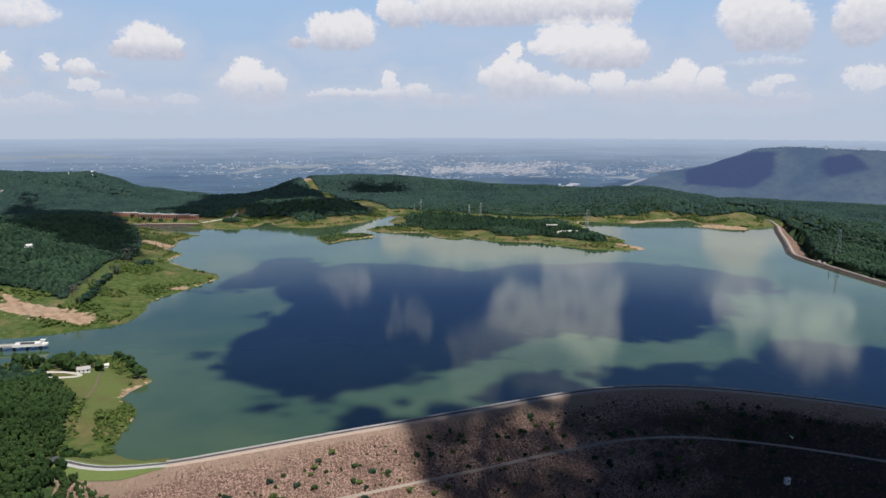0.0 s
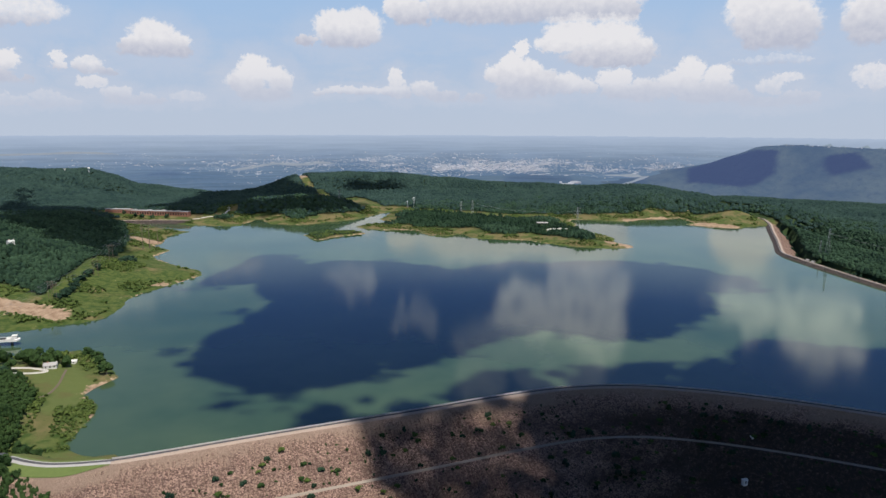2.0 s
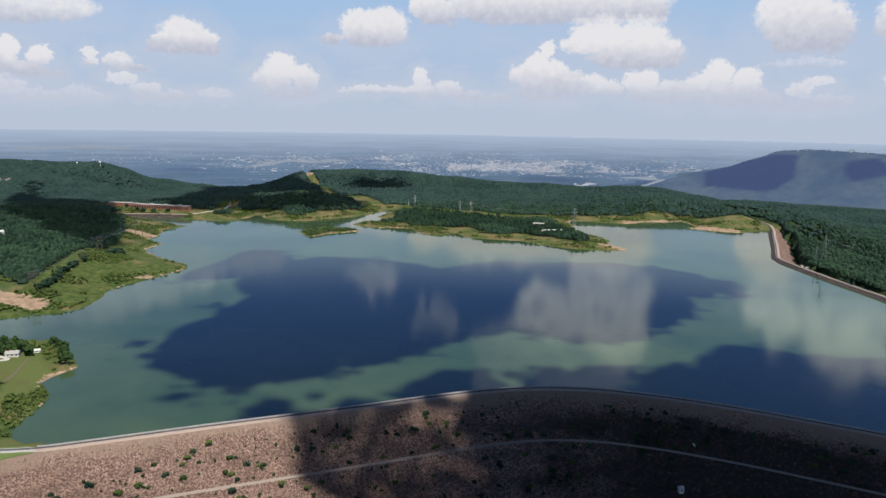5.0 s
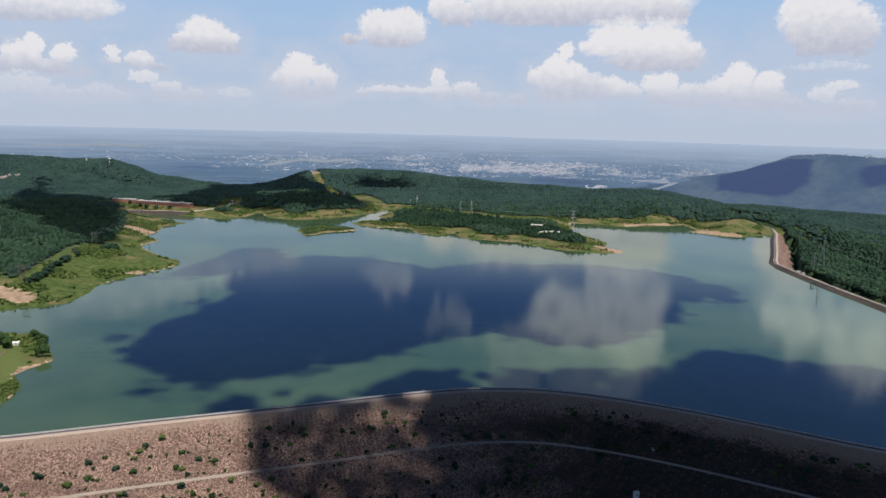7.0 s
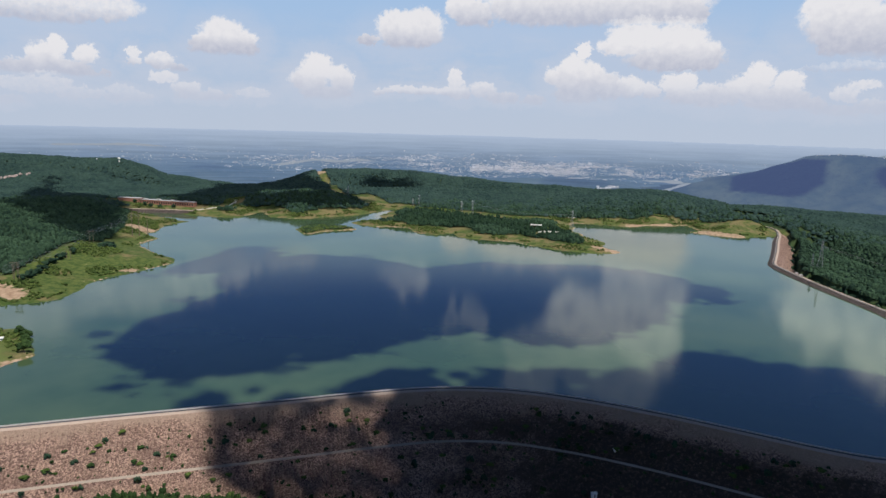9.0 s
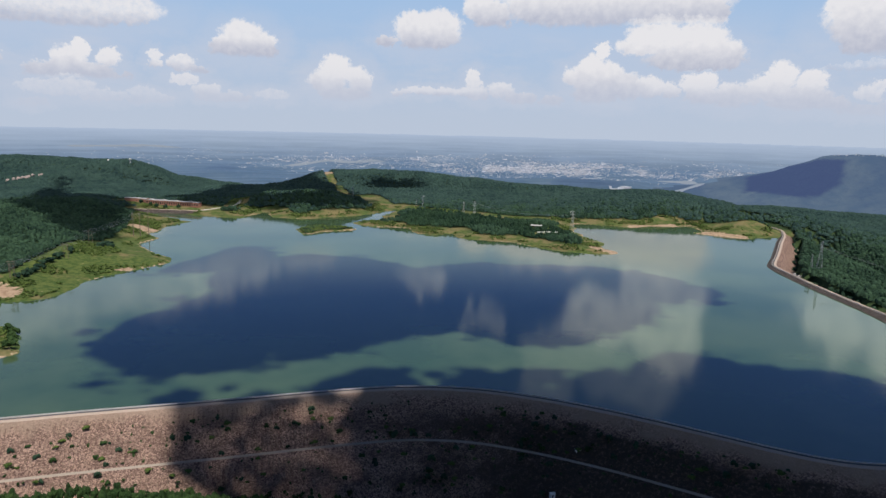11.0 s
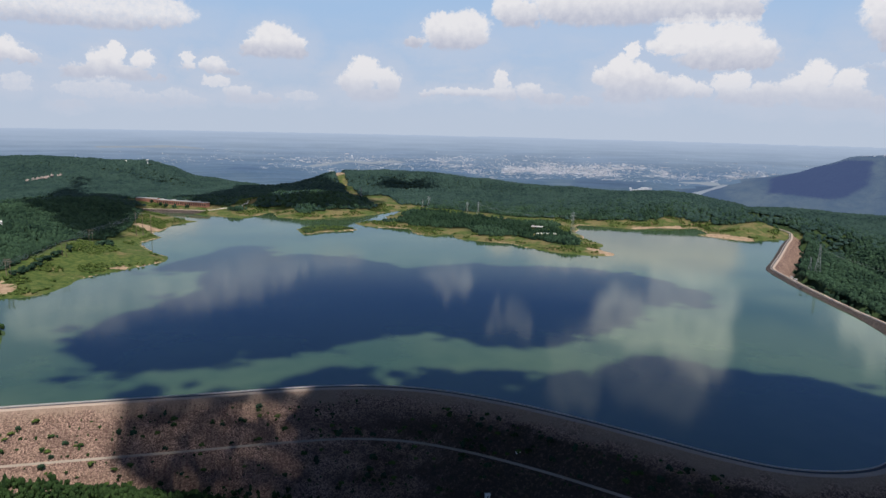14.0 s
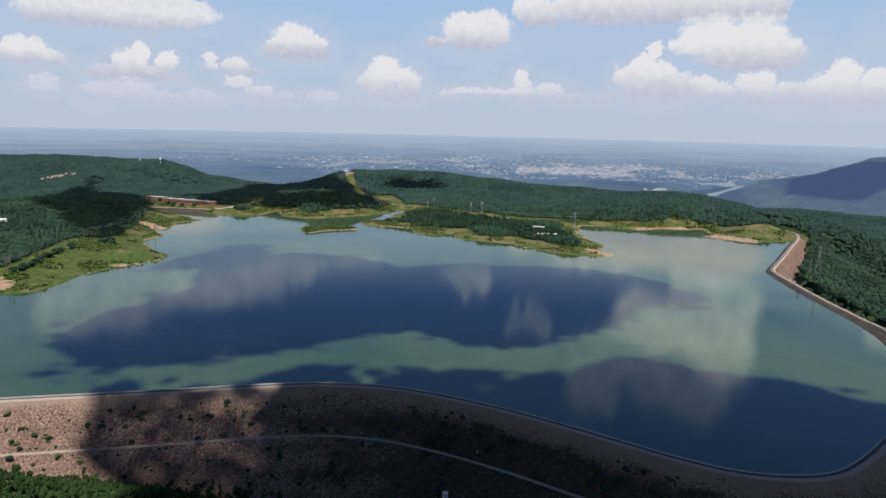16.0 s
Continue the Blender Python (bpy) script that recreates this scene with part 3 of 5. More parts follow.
def height(x, y):
    x, y = np.asarray(x, float), np.asarray(y, float)
    d = shore(x, y)
    ragged = (fbm(x, y, 45, 4, 3) - 0.5) * 26
    s, _ = line_dist(x, y, CREST)
    wet_side = inside(x, y, UPSTREAM)
    edge = d + ragged * smooth(s, 20, 90) * np.where(wet_side, 1.0, 0.0)
    rc = np.hypot(x - 100, (y - 1000) * 0.9)
    base = np.interp(rc, [0, 1050, 1500, 2300, 2900], [9, 9, -15, -170, -205])
    down = np.interp(s, [0, 60, 160, 500, 1200], [14, -22, -62, -85, -110])
    east = np.interp(s, [0, 30, 150, 500, 900], [2, -2, -9, -50, -130])
    lower = np.where((x > 450) & (y > 640), east, np.where((x > 450) & (y > 430), east + (down - east) * smooth(y, 640, 430), down))
    w = smooth(rc, 1420, 1780)
    base = np.where(wet_side, base, np.minimum(lower, 40) * (1 - w) + base * w)
    h = base
    for pts, wide in RIDGES:
        r, high = line_dist(x, y, pts)
        h = np.maximum(h, base + (high - base) * np.exp(-(r / wide) ** 2))
    h = h + (fbm(x, y, 170, 4, 8) - 0.5) * 24 * smooth(np.abs(d), 60, 260)
    # a crease between the wooded ridges east of the dam
    v, _ = line_dist(x, y, [(880, 1480), (842, 1330), (826, 1180), (822, 1060), (850, 900)])
    h = h - 44 * np.exp(-(v / 40) ** 2) * ~wet_side
    bank = np.interp(edge, [-80, -15, 0, 6, 25, 70], [-14, -4, 0, 1.6, 4.0, 8.0])
    t = smooth(edge, 15, 130)
    land = np.where(wet_side, bank * (1 - t) + h * t, h)
    # the slope below the crest stays under the rockfill
    cz = crest_height(x, y)
    deep = np.where(y > 1060, 6.0, 3.0)
    cap = np.where(s < 12, cz - deep, cz - deep - (s - 8) * 0.72)
    on_dam = (~wet_side) & (s < np.where((x > 450) & (y > 640), np.where((y > 1090) & (y < 1400), 36, 24), 75)) & (x > -182) & (y < 1500)
    land = np.where(on_dam, np.minimum(land, cap), land)
    # the road runs on through a shallow cutting past the north end
    cutting = cz - 0.7 + np.maximum(0, s - 9) * 0.45
    land = np.where((y > 1430) & (x > 600) & (s < 45), np.minimum(land, cutting), land)
    # grass verge where the dam meets the hill
    w = wet_side * (1 - smooth(s, 9, 28)) * smooth(x, -112, -128) * (y < 470)
    land = land * (1 - w) + 25.75 * w
    island = inside(x, y, ISLAND)
    land = np.where(island, np.minimum(land, 2.2), land)
    r = np.hypot(x - 150, y)
    w = smooth(r, 2600, 3300)
    land = land * (1 - w) + far_height(x, y, True) * w
    return land


# ---------------------------------------------------------------- mesh helpers
def mesh_from(name, verts, faces, mats, face_mat=None, smooth_shade=False):
    """A mesh from arrays: verts (n, 3), faces (m, 3 or 4)."""
    verts, faces = np.asarray(verts, np.float32), np.asarray(faces, np.int32)
    me = bpy.data.meshes.new(name)
    k = faces.shape[1]
    me.vertices.add(len(verts))
    me.vertices.foreach_set("co", verts.ravel())
    me.loops.add(faces.size)
    me.loops.foreach_set("vertex_index", faces.ravel())
    me.polygons.add(len(faces))
    me.polygons.foreach_set("loop_start", np.arange(0, faces.size, k, dtype=np.int32))
    me.polygons.foreach_set("loop_total", np.full(len(faces), k, np.int32))
    for m in mats:
        me.materials.append(m)
    if face_mat is not None:
        me.polygons.foreach_set("material_index", np.asarray(face_mat, np.int32))
    me.polygons.foreach_set("use_smooth", np.full(len(faces), smooth_shade, bool))
    me.update(calc_edges=True)
    return me


def grid_faces(nx, ny):
    i = np.arange((nx - 1) * (ny - 1))
    a = (i // (nx - 1)) * nx + i % (nx - 1)
    return np.stack([a, a + 1, a + nx + 1, a + nx], 1)


def part(name, bm, mat, parent=None, label="", shade=False):
    """Links a bmesh as one mesh object, under parent."""
    me = bpy.data.meshes.new(name)
    bm.to_mesh(me)
    bm.free()
    for f in me.polygons:
        f.use_smooth = shade
    me.materials.append(mat)
    ob = new(name, me)
    ob.parent = parent
    if label:
        tagged(ob, label)
    return ob


def child(name, me, parent, label=""):
    ob = new(name, me)
    ob.parent = parent
    if label:
        tagged(ob, label)
    return ob


def box(bm, x0, x1, y0, y1, z0, z1, m=None):
    got = bmesh.ops.create_cube(bm, size=1.0)["verts"]
    for v in got:
        v.co = Vector((x0 + (v.co.x + 0.5) * (x1 - x0), y0 + (v.co.y + 0.5) * (y1 - y0), z0 + (v.co.z + 0.5) * (z1 - z0)))
        if m is not None:
            v.co = m @ v.co
    return got


def empty(name, m, label, category, group="", kind=""):
    ob = new(name)
    ob.matrix_world = m
    return tagged(ob, label, category, group, kind)


# ---------------------------------------------------------------- ground
def axis(lo, a, b, hi, fine, coarse):
    mid = list(np.arange(a, b + 0.1, fine))
    out, step, v = [], fine, b
    while v < hi:
        step = min(step * 1.12, coarse)
        v += step
        out.append(v)
    left, step, v = [], fine, a
    while v > lo:
        step = min(step * 1.12, coarse)
        v -= step
        left.append(v)
    return np.array(left[::-1] + mid + out)


def build_ground():
    gx, gy = axis(-4300, -620, 860, 4300, 7.0, 55), axis(-1500, 330, 1700, 5050, 7.0, 55)
    X, Y = np.meshgrid(gx, gy)
    x, y = X.ravel(), Y.ravel()
    z = height(x, y)
    faces = grid_faces(len(gx), len(gy))
    cx, cy = x[faces].mean(1), y[faces].mean(1)
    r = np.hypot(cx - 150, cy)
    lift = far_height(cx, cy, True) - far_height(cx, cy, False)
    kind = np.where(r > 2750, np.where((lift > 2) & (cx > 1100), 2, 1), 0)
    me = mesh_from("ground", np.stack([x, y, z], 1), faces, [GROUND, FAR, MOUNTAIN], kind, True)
    d = shore(x, y)
    meadow = 1 - smooth(d + (fbm(x, y, 30, 3, 5) - 0.5) * 30, 30, 60)
    meadow = np.where(inside(x, y, WEST_MEADOW) & ~inside(x, y, PENINSULA_WOOD), 1.0, meadow)
    meadow = np.where(inside(x, y, UPSTREAM), meadow, 0.0)
    for pts, wide in CUTS:
        c, _ = line_dist(x, y, pts)
        meadow = np.maximum(meadow, 1 - smooth(c, wide * 0.8, wide * 1.3))
    lawn = np.where(inside(x, y, LAWN) | inside(x, y, VERGE), 1.0, 0.0)
    lawn = np.where((line_dist(x, y, CREST)[0] < 15) & (x < -111) & (y < 470), 1.0, lawn)
    bare = np.zeros(x.shape)
    for pts, wide in BARE:
        c, _ = line_dist(x, y, pts)
        bare = np.maximum(bare, 1 - smooth(c, wide * 0.5, wide * 1.4))
    strand = (1 - smooth(z, 0.5, 2.0)) * inside(x, y, UPSTREAM)
    bare = np.maximum(bare, 0.62 * strand * smooth(fbm(x, y, 110, 3, 45), 0.42, 0.6))
    col = np.stack([meadow, lawn, bare, np.ones(x.shape)], 1).astype(np.float32)
    attr = me.color_attributes.new("cover", "FLOAT_COLOR", "POINT")
    attr.data.foreach_set("color", col.ravel())
    tagged(new("ground", me), "hilly land with meadow, bare shore and woodland floor", "ground", kind="structure")


def build_water():
    gx, gy = np.arange(-700, 900, 10.0), np.arange(370, 1790, 10.0)
    X, Y = np.meshgrid(gx, gy)
    x, y = X.ravel(), Y.ravel()
    faces = grid_faces(len(gx), len(gy))
    cx, cy = x[faces].mean(1), y[faces].mean(1)
    keep = (shore(cx, cy) < 45) & inside(cx, cy, UPSTREAM)
    me = mesh_from("water", np.stack([x, y, np.zeros(x.shape)], 1), faces[keep], [WATER], None, True)
    tagged(new("water", me), "calm green reservoir water with cloud reflections", "water", kind="structure")


build_ground()
build_water()


# ---------------------------------------------------------------- dam
def resample(pts, step):
    """A smooth line through pts, with its normals to the right."""
    p = [Vector(q) for q in pts]
    p = [2 * p[0] - p[1]] + p + [2 * p[-1] - p[-2]]
    fine = []
    for i in range(1, len(p) - 2):
        for k in range(12):
            t = k / 12
            a, b, c, d = p[i - 1], p[i], p[i + 1], p[i + 2]
            fine.append(0.5 * ((2 * b) + (c - a) * t + (2 * a - 5 * b + 4 * c - d) * t * t + (3 * b - a - 3 * c + d) * t ** 3))
    fine.append(p[-2])
    f = np.array([tuple(v) for v in fine])
    s = np.concatenate([[0], np.cumsum(np.hypot(*np.diff(f, axis=0).T))])
    n = int(s[-1] / step)
    at = np.linspace(0, s[-1], n + 1)
    x, y = np.interp(at, s, f[:, 0]), np.interp(at, s, f[:, 1])
    tx, ty = np.gradient(x), np.gradient(y)
    w = np.hypot(tx, ty)
    return x, y, ty / w, -tx / w


def sweep(name, line, profile, mats, parent, label="", rough=0.0, cuts=1):
    """A strip along the line; profile gives (offset, height over the crest or None, absolute height) by station."""
    x, y, nx, ny = line
    rows = profile(crest_height(x, y))
    pts = []
    for (o0, z0), (o1, z1) in zip(rows[:-1], rows[1:]):
        for k in range(cuts):
            t = k / cuts
            pts.append((o0 + (o1 - o0) * t, z0 + (z1 - z0) * t))
    pts.append(rows[-1])
    V = np.stack([np.stack([x + nx * o, y + ny * o, z + 0 * x], 1) for o, z in pts], 0)
    if rough:
        n = (fbm(V[..., 0], V[..., 1], 5, 3, 31) - 0.5) * rough + (fbm(V[..., 0], V[..., 1], 40, 2, 33) - 0.5) * rough
        n[0], n[-1] = 0, 0
        V[..., 2] += n
    me = mesh_from(name, V.reshape(-1, 3), grid_faces(len(x), len(pts))[:, ::-1], mats, None, False)
    return child(name, me, parent, label)


def build_dam():
    dam = empty("dam", Matrix(), "long curved rockfill dam with a road along its crest", "dam", kind="structure")
    whole = resample(CREST, 3.0)
    start = int(np.argmax(whole[0] > -128))
    line = tuple(v[start:] for v in whole)
    o = np.zeros(len(line[0]))
    sweep("upstream_face", line, lambda c: [(-4.0 - (c + 9) * (1.9 - (c - 3.5) * 0.075), o - 9), (-4.0 + o, c - 0.15)], [RIPRAP], dam, "dark riprap face above the water", 0.8, 14)
    sweep("crest_shoulder", line, lambda c: [(-4.1 + o, c - 0.2), (-3.8 + o, c), (1.6 + o, c - 0.02), (2.8 + o, c - 0.3)], [GRAVEL], dam, "pale gravel shoulder", 0.1, 2)
    sweep("parapet", line, lambda c: [(-3.7 + o, c - 0.1), (-3.7 + o, c + 0.8), (-3.4 + o, c + 0.8), (-3.4 + o, c - 0.1)], [CONCRETE], dam, "low concrete parapet", 0, 1)
    line = whole
    o = np.zeros(len(line[0]))
    top = 2.5 + 8.0 * smooth(line[0], -126, -150)
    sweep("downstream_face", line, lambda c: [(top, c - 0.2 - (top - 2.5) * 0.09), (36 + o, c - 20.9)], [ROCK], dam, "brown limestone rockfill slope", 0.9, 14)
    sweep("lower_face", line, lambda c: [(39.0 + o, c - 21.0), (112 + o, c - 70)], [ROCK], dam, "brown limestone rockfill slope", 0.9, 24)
    sweep("bench_track", line, lambda c: [(35.9 + o, c - 20.9), (36.3 + o, c - 20.75), (37.2 + o, c - 20.8), (39.2 + o, c - 21.5)], [TRACK], dam, "pale gravel bench track", 0.12, 2)
    edge = smooth(line[0], -122, -134)
    tail = int(np.argmax(whole[0] > -116))
    line, o, top, edge = tuple(v[:tail] for v in whole), o[:tail], top[:tail], edge[:tail]
    sweep("verge", line, lambda c: [(-6.0 + o, c - 1.2 + 0.9 * edge), (-3.8 + o, c - 0.6 + 0.5 * edge), (1.5 + o, c - 0.6 + 0.5 * edge), (top + 0.6, c - 0.15 - (top - 2.5) * 0.09 - 0.6 * (1 - edge))],
          [VERGE_GRASS], dam, "mown grass verge beside the road", 0, 3)
    sweep("road_edge", line, lambda c: [(-3.9 + o, c - 0.5 + 0.5 * edge), (-3.5 + o, c - 0.5 + 0.52 * edge), (1.2 + o, c - 0.5 + 0.52 * edge), (1.6 + o, c - 0.5 + 0.45 * edge)], [CONCRETE], dam, "pale gravel road edge", 0, 1)
    line, o = whole, np.zeros(len(whole[0]))
    sweep("crest_road", line, lambda c: [(-3.1 + o, c + 0.06), (-2.0 + o, c + 0.12), (-0.9 + o, c + 0.06)], [ASPHALT], dam, "dark asphalt road", 0, 1)
    return dam


build_dam()


# ---------------------------------------------------------------- woodland
def ico(level):
    bm = bmesh.new()
    bmesh.ops.create_icosphere(bm, subdivisions=level, radius=1.0)
    bm.verts.ensure_lookup_table()
    v = np.array([tuple(q.co) for q in bm.verts])
    f = np.array([[q.index for q in p.verts] for p in bm.faces])
    bm.free()
    return v, f


def dome(sides, rng):
    """A rounded crown seen from above: a skirt, a shoulder and a top."""
    a = np.arange(sides) * 2 * math.pi / sides
    rows = []
    for r, z in ((1.0, 0.3), (0.74, 1.0)):
        q = r * (1 + rng.uniform(-0.2, 0.2, sides))
        w = a + rng.uniform(-0.2, 0.2, sides) + (0.4 if z > 0.5 else 0)
        rows.append(np.stack([q * np.cos(w), q * np.sin(w), z + rng.uniform(-0.16, 0.16, sides)], 1))
    v = np.concatenate(rows + [np.array([[rng.uniform(-0.2, 0.2), rng.uniform(-0.2, 0.2), 1.32]])])
    f = []
    for k in range(sides):
        m = (k + 1) % sides
        f += [(k, m, sides + k), (m, sides + m, sides + k), (sides + k, sides + m, 2 * sides)]
    return v, np.array(f)


def crown_shapes(kind, count, seed):
    """Uneven crowns about 1 in radius, with their base at 0. kind: 0 far, 1 bush, 2 single tree, 3 near woodland, 4 farthest."""
    rng = np.random.default_rng(seed)
    out = []
    for _ in range(count):
        if kind in (0, 4):
            out.append(dome(7 if kind == 0 else 5, rng))
            continue
        lumps = {1: 3, 2: 8, 3: 6}[kind]
        vs, fs, base = [], [], 0
        for k in range(lumps):
            v, f = ico(2 if kind == 2 else 1)
            v = v * (1 + rng.uniform(-0.32, 0.32, (len(v), 1)))
            a, r = rng.uniform(0, 6.28), (rng.uniform(0.25, 0.55) if kind == 1 else 0.78 * rng.uniform(0, 1) ** 0.5) if k else 0.0
            s = rng.uniform(0.48, 0.68) if kind == 1 else rng.uniform(0.32, 0.54)
            v = v * s * np.array([1, 1, 0.85]) + np.array([r * math.cos(a), r * math.sin(a), rng.uniform(0.3, 1.05) if k else 1.0])
            vs.append(v)
            fs.append(f + base)
            base += len(v)
        out.append((np.concatenate(vs), np.concatenate(fs)))
    return out


def plant(name, x, y, z, radius, tall, kind, mat, label, seed=0, trunk=True):
    """One mesh of many trees."""
    if not len(x):
        return None
    rng = np.random.default_rng(seed)
    shapes = crown_shapes(kind, 10, seed + 5)
    pick = rng.integers(0, len(shapes), len(x))
    V, Fs, base = [], [], 0
    for k, (sv, sf) in enumerate(shapes):
        i = np.where(pick == k)[0]
        if not len(i):
            continue
        a = rng.uniform(0, 6.28, len(i))
        c, s = np.cos(a)[:, None], np.sin(a)[:, None]
        r, h = radius[i][:, None], tall[i][:, None]
        vx = (sv[:, 0] * c - sv[:, 1] * s) * r + x[i][:, None]
        vy = (sv[:, 0] * s + sv[:, 1] * c) * r + y[i][:, None]
        vz = sv[:, 2] * h * 0.62 + z[i][:, None] + h * 0.05
        V.append(np.stack([vx, vy, vz], 2).reshape(-1, 3))
        Fs.append((sf[None] + (np.arange(len(i)) * len(sv))[:, None, None]).reshape(-1, 3) + base)
        base += len(i) * len(sv)
    me = mesh_from(name, np.concatenate(V), np.concatenate(Fs), [mat], None, kind in (1, 4))
    return tagged(new(name, me), label, "forest", kind="stuff")


def wooded(x, y):
    """Where trees stand: 0 to 1."""
    d = shore(x, y)
    up = inside(x, y, UPSTREAM)
    ok = np.where(up, d > 42 + (fbm(x, y, 60, 3, 5) - 0.5) * 40, True)
    ok &= ~(inside(x, y, WEST_MEADOW)) | inside(x, y, PENINSULA_WOOD)
    ok |= inside(x, y, PENINSULA_WOOD) | inside(x, y, SOUTH_WOOD)
    ok &= ~inside(x, y, LAWN) & ~inside(x, y, VERGE)
    s, _ = line_dist(x, y, CREST)
    east = (x > 450) & (y > 640)
    ok &= np.where(up, s > 14, np.where(east, s > np.where((y > 1100) & (y < 1390), 30 + 6 * np.sin(y * 0.11), 19), s > np.where(x < -150, 20, np.where(x < 170, 60, 125))))
    ok &= ~((~up) & (x > -215) & (x < -110) & (y > 374) & (y < 600))
    ok |= inside(x, y, SOUTHWEST_WOOD)
    lane, _ = line_dist(x, y, [(-192, 396), (-215, 408), (-250, 420), (-300, 432), (-420, 440)])
    ok &= lane > 5
    for pts, wide in CUTS:
        c, _ = line_dist(x, y, pts)
        ok &= c > wide
    neck = (x > -212) & (x < -150) & (y > 392) & (y < 470)
    return ok & ~neck


def scatter(x0, x1, y0, y1, gap, seed):
    rng = np.random.default_rng(seed)
    gx, gy = np.meshgrid(np.arange(x0, x1, gap), np.arange(y0, y1, gap))
    x = gx.ravel() + rng.uniform(-0.48, 0.48, gx.size) * gap
    y = gy.ravel() + rng.uniform(-0.48, 0.48, gx.size) * gap
    return x, y


def build_woods():
    x, y = scatter(-1700, 1700, 150, 2750, 5.1, 11)
    ahead = np.abs(x - 160) < 0.78 * (y + 30) + 200
    r = np.hypot(x - 150, y - 50)
    mixed = r + np.random.default_rng(4).uniform(-160, 160, len(r))
    ok = ahead & (mixed < 1650)
    x, y, r = x[ok], y[ok], r[ok]
    ok = wooded(x, y)
    x, y, r = x[ok], y[ok], r[ok]
    rng = np.random.default_rng(3)
    rad, tall = rng.uniform(2.5, 4.3, len(x)), rng.uniform(4.6, 11.0, len(x)) * (0.55 + 0.9 * fbm(x, y, 42, 3, 91))
    z = height(x, y) + 0.3
    back = (r < 680) & (y <= 330) & (np.arange(len(x)) % 2 == 0)
    rest = r >= 680
    nx, ny = scatter(-560, 330, 330, 690, 3.7, 19)
    ok = (np.hypot(nx - 150, ny - 50) < 680) & wooded(nx, ny)
    nx, ny = nx[ok], ny[ok]
    plant("forest", nx, ny, height(nx, ny) + 0.2, rng.uniform(1.9, 3.3, len(nx)), rng.uniform(5.5, 9.0, len(nx)) * (0.55 + 0.9 * fbm(nx, ny, 30, 3, 91)), 3, LEAF_NEAR,
          "dense green broadleaf woodland beside the dam", 4)
    dark_stand = rest & inside(x, y, PENINSULA_WOOD)
    rest &= ~dark_stand
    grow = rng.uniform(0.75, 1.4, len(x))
    plant("forest", x[dark_stand], y[dark_stand], z[dark_stand], (rad * 0.9 * grow)[dark_stand], (tall * grow)[dark_stand], 0, LEAF_DARK, "dark mixed woodland on the peninsula", 6)
    for k, kind, name, label in ((back, 0, "forest", "green broadleaf woodland in the valley below the dam"),
                                 (rest, 0, "forest", "dense green broadleaf woodland on the lakeside hills")):
        plant(name, x[k], y[k], z[k], rad[k], tall[k], kind, LEAF_NEAR if kind == 3 else LEAF, label, kind + 1)
    x, y = scatter(-2300, 2100, 900, 2850, 7.3, 12)
    r = np.hypot(x - 150, y - 50)
    ok = wooded(x, y) & (np.abs(x - 160) < 0.85 * (y + 30)) & (r + np.random.default_rng(6).uniform(-160, 160, len(r)) >= 1650) & (r < 2780)
    x, y, r = x[ok], y[ok], r[ok]
    # none where the slope falls away from the lake behind a ridge
    z, before = height(x, y), height(x - (x - 150) / r * 60, y - (y - 50) / r * 60)
    seen = (z - before) / 60 > -0.24
    x, y, z = x[seen], y[seen], z[seen]
    plant("forest", x, y, z, rng.uniform(4.8, 7.2, len(x)), rng.uniform(5.5, 10.5, len(x)), 4, LEAF_FAR_HAZED,
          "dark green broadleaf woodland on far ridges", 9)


build_woods()


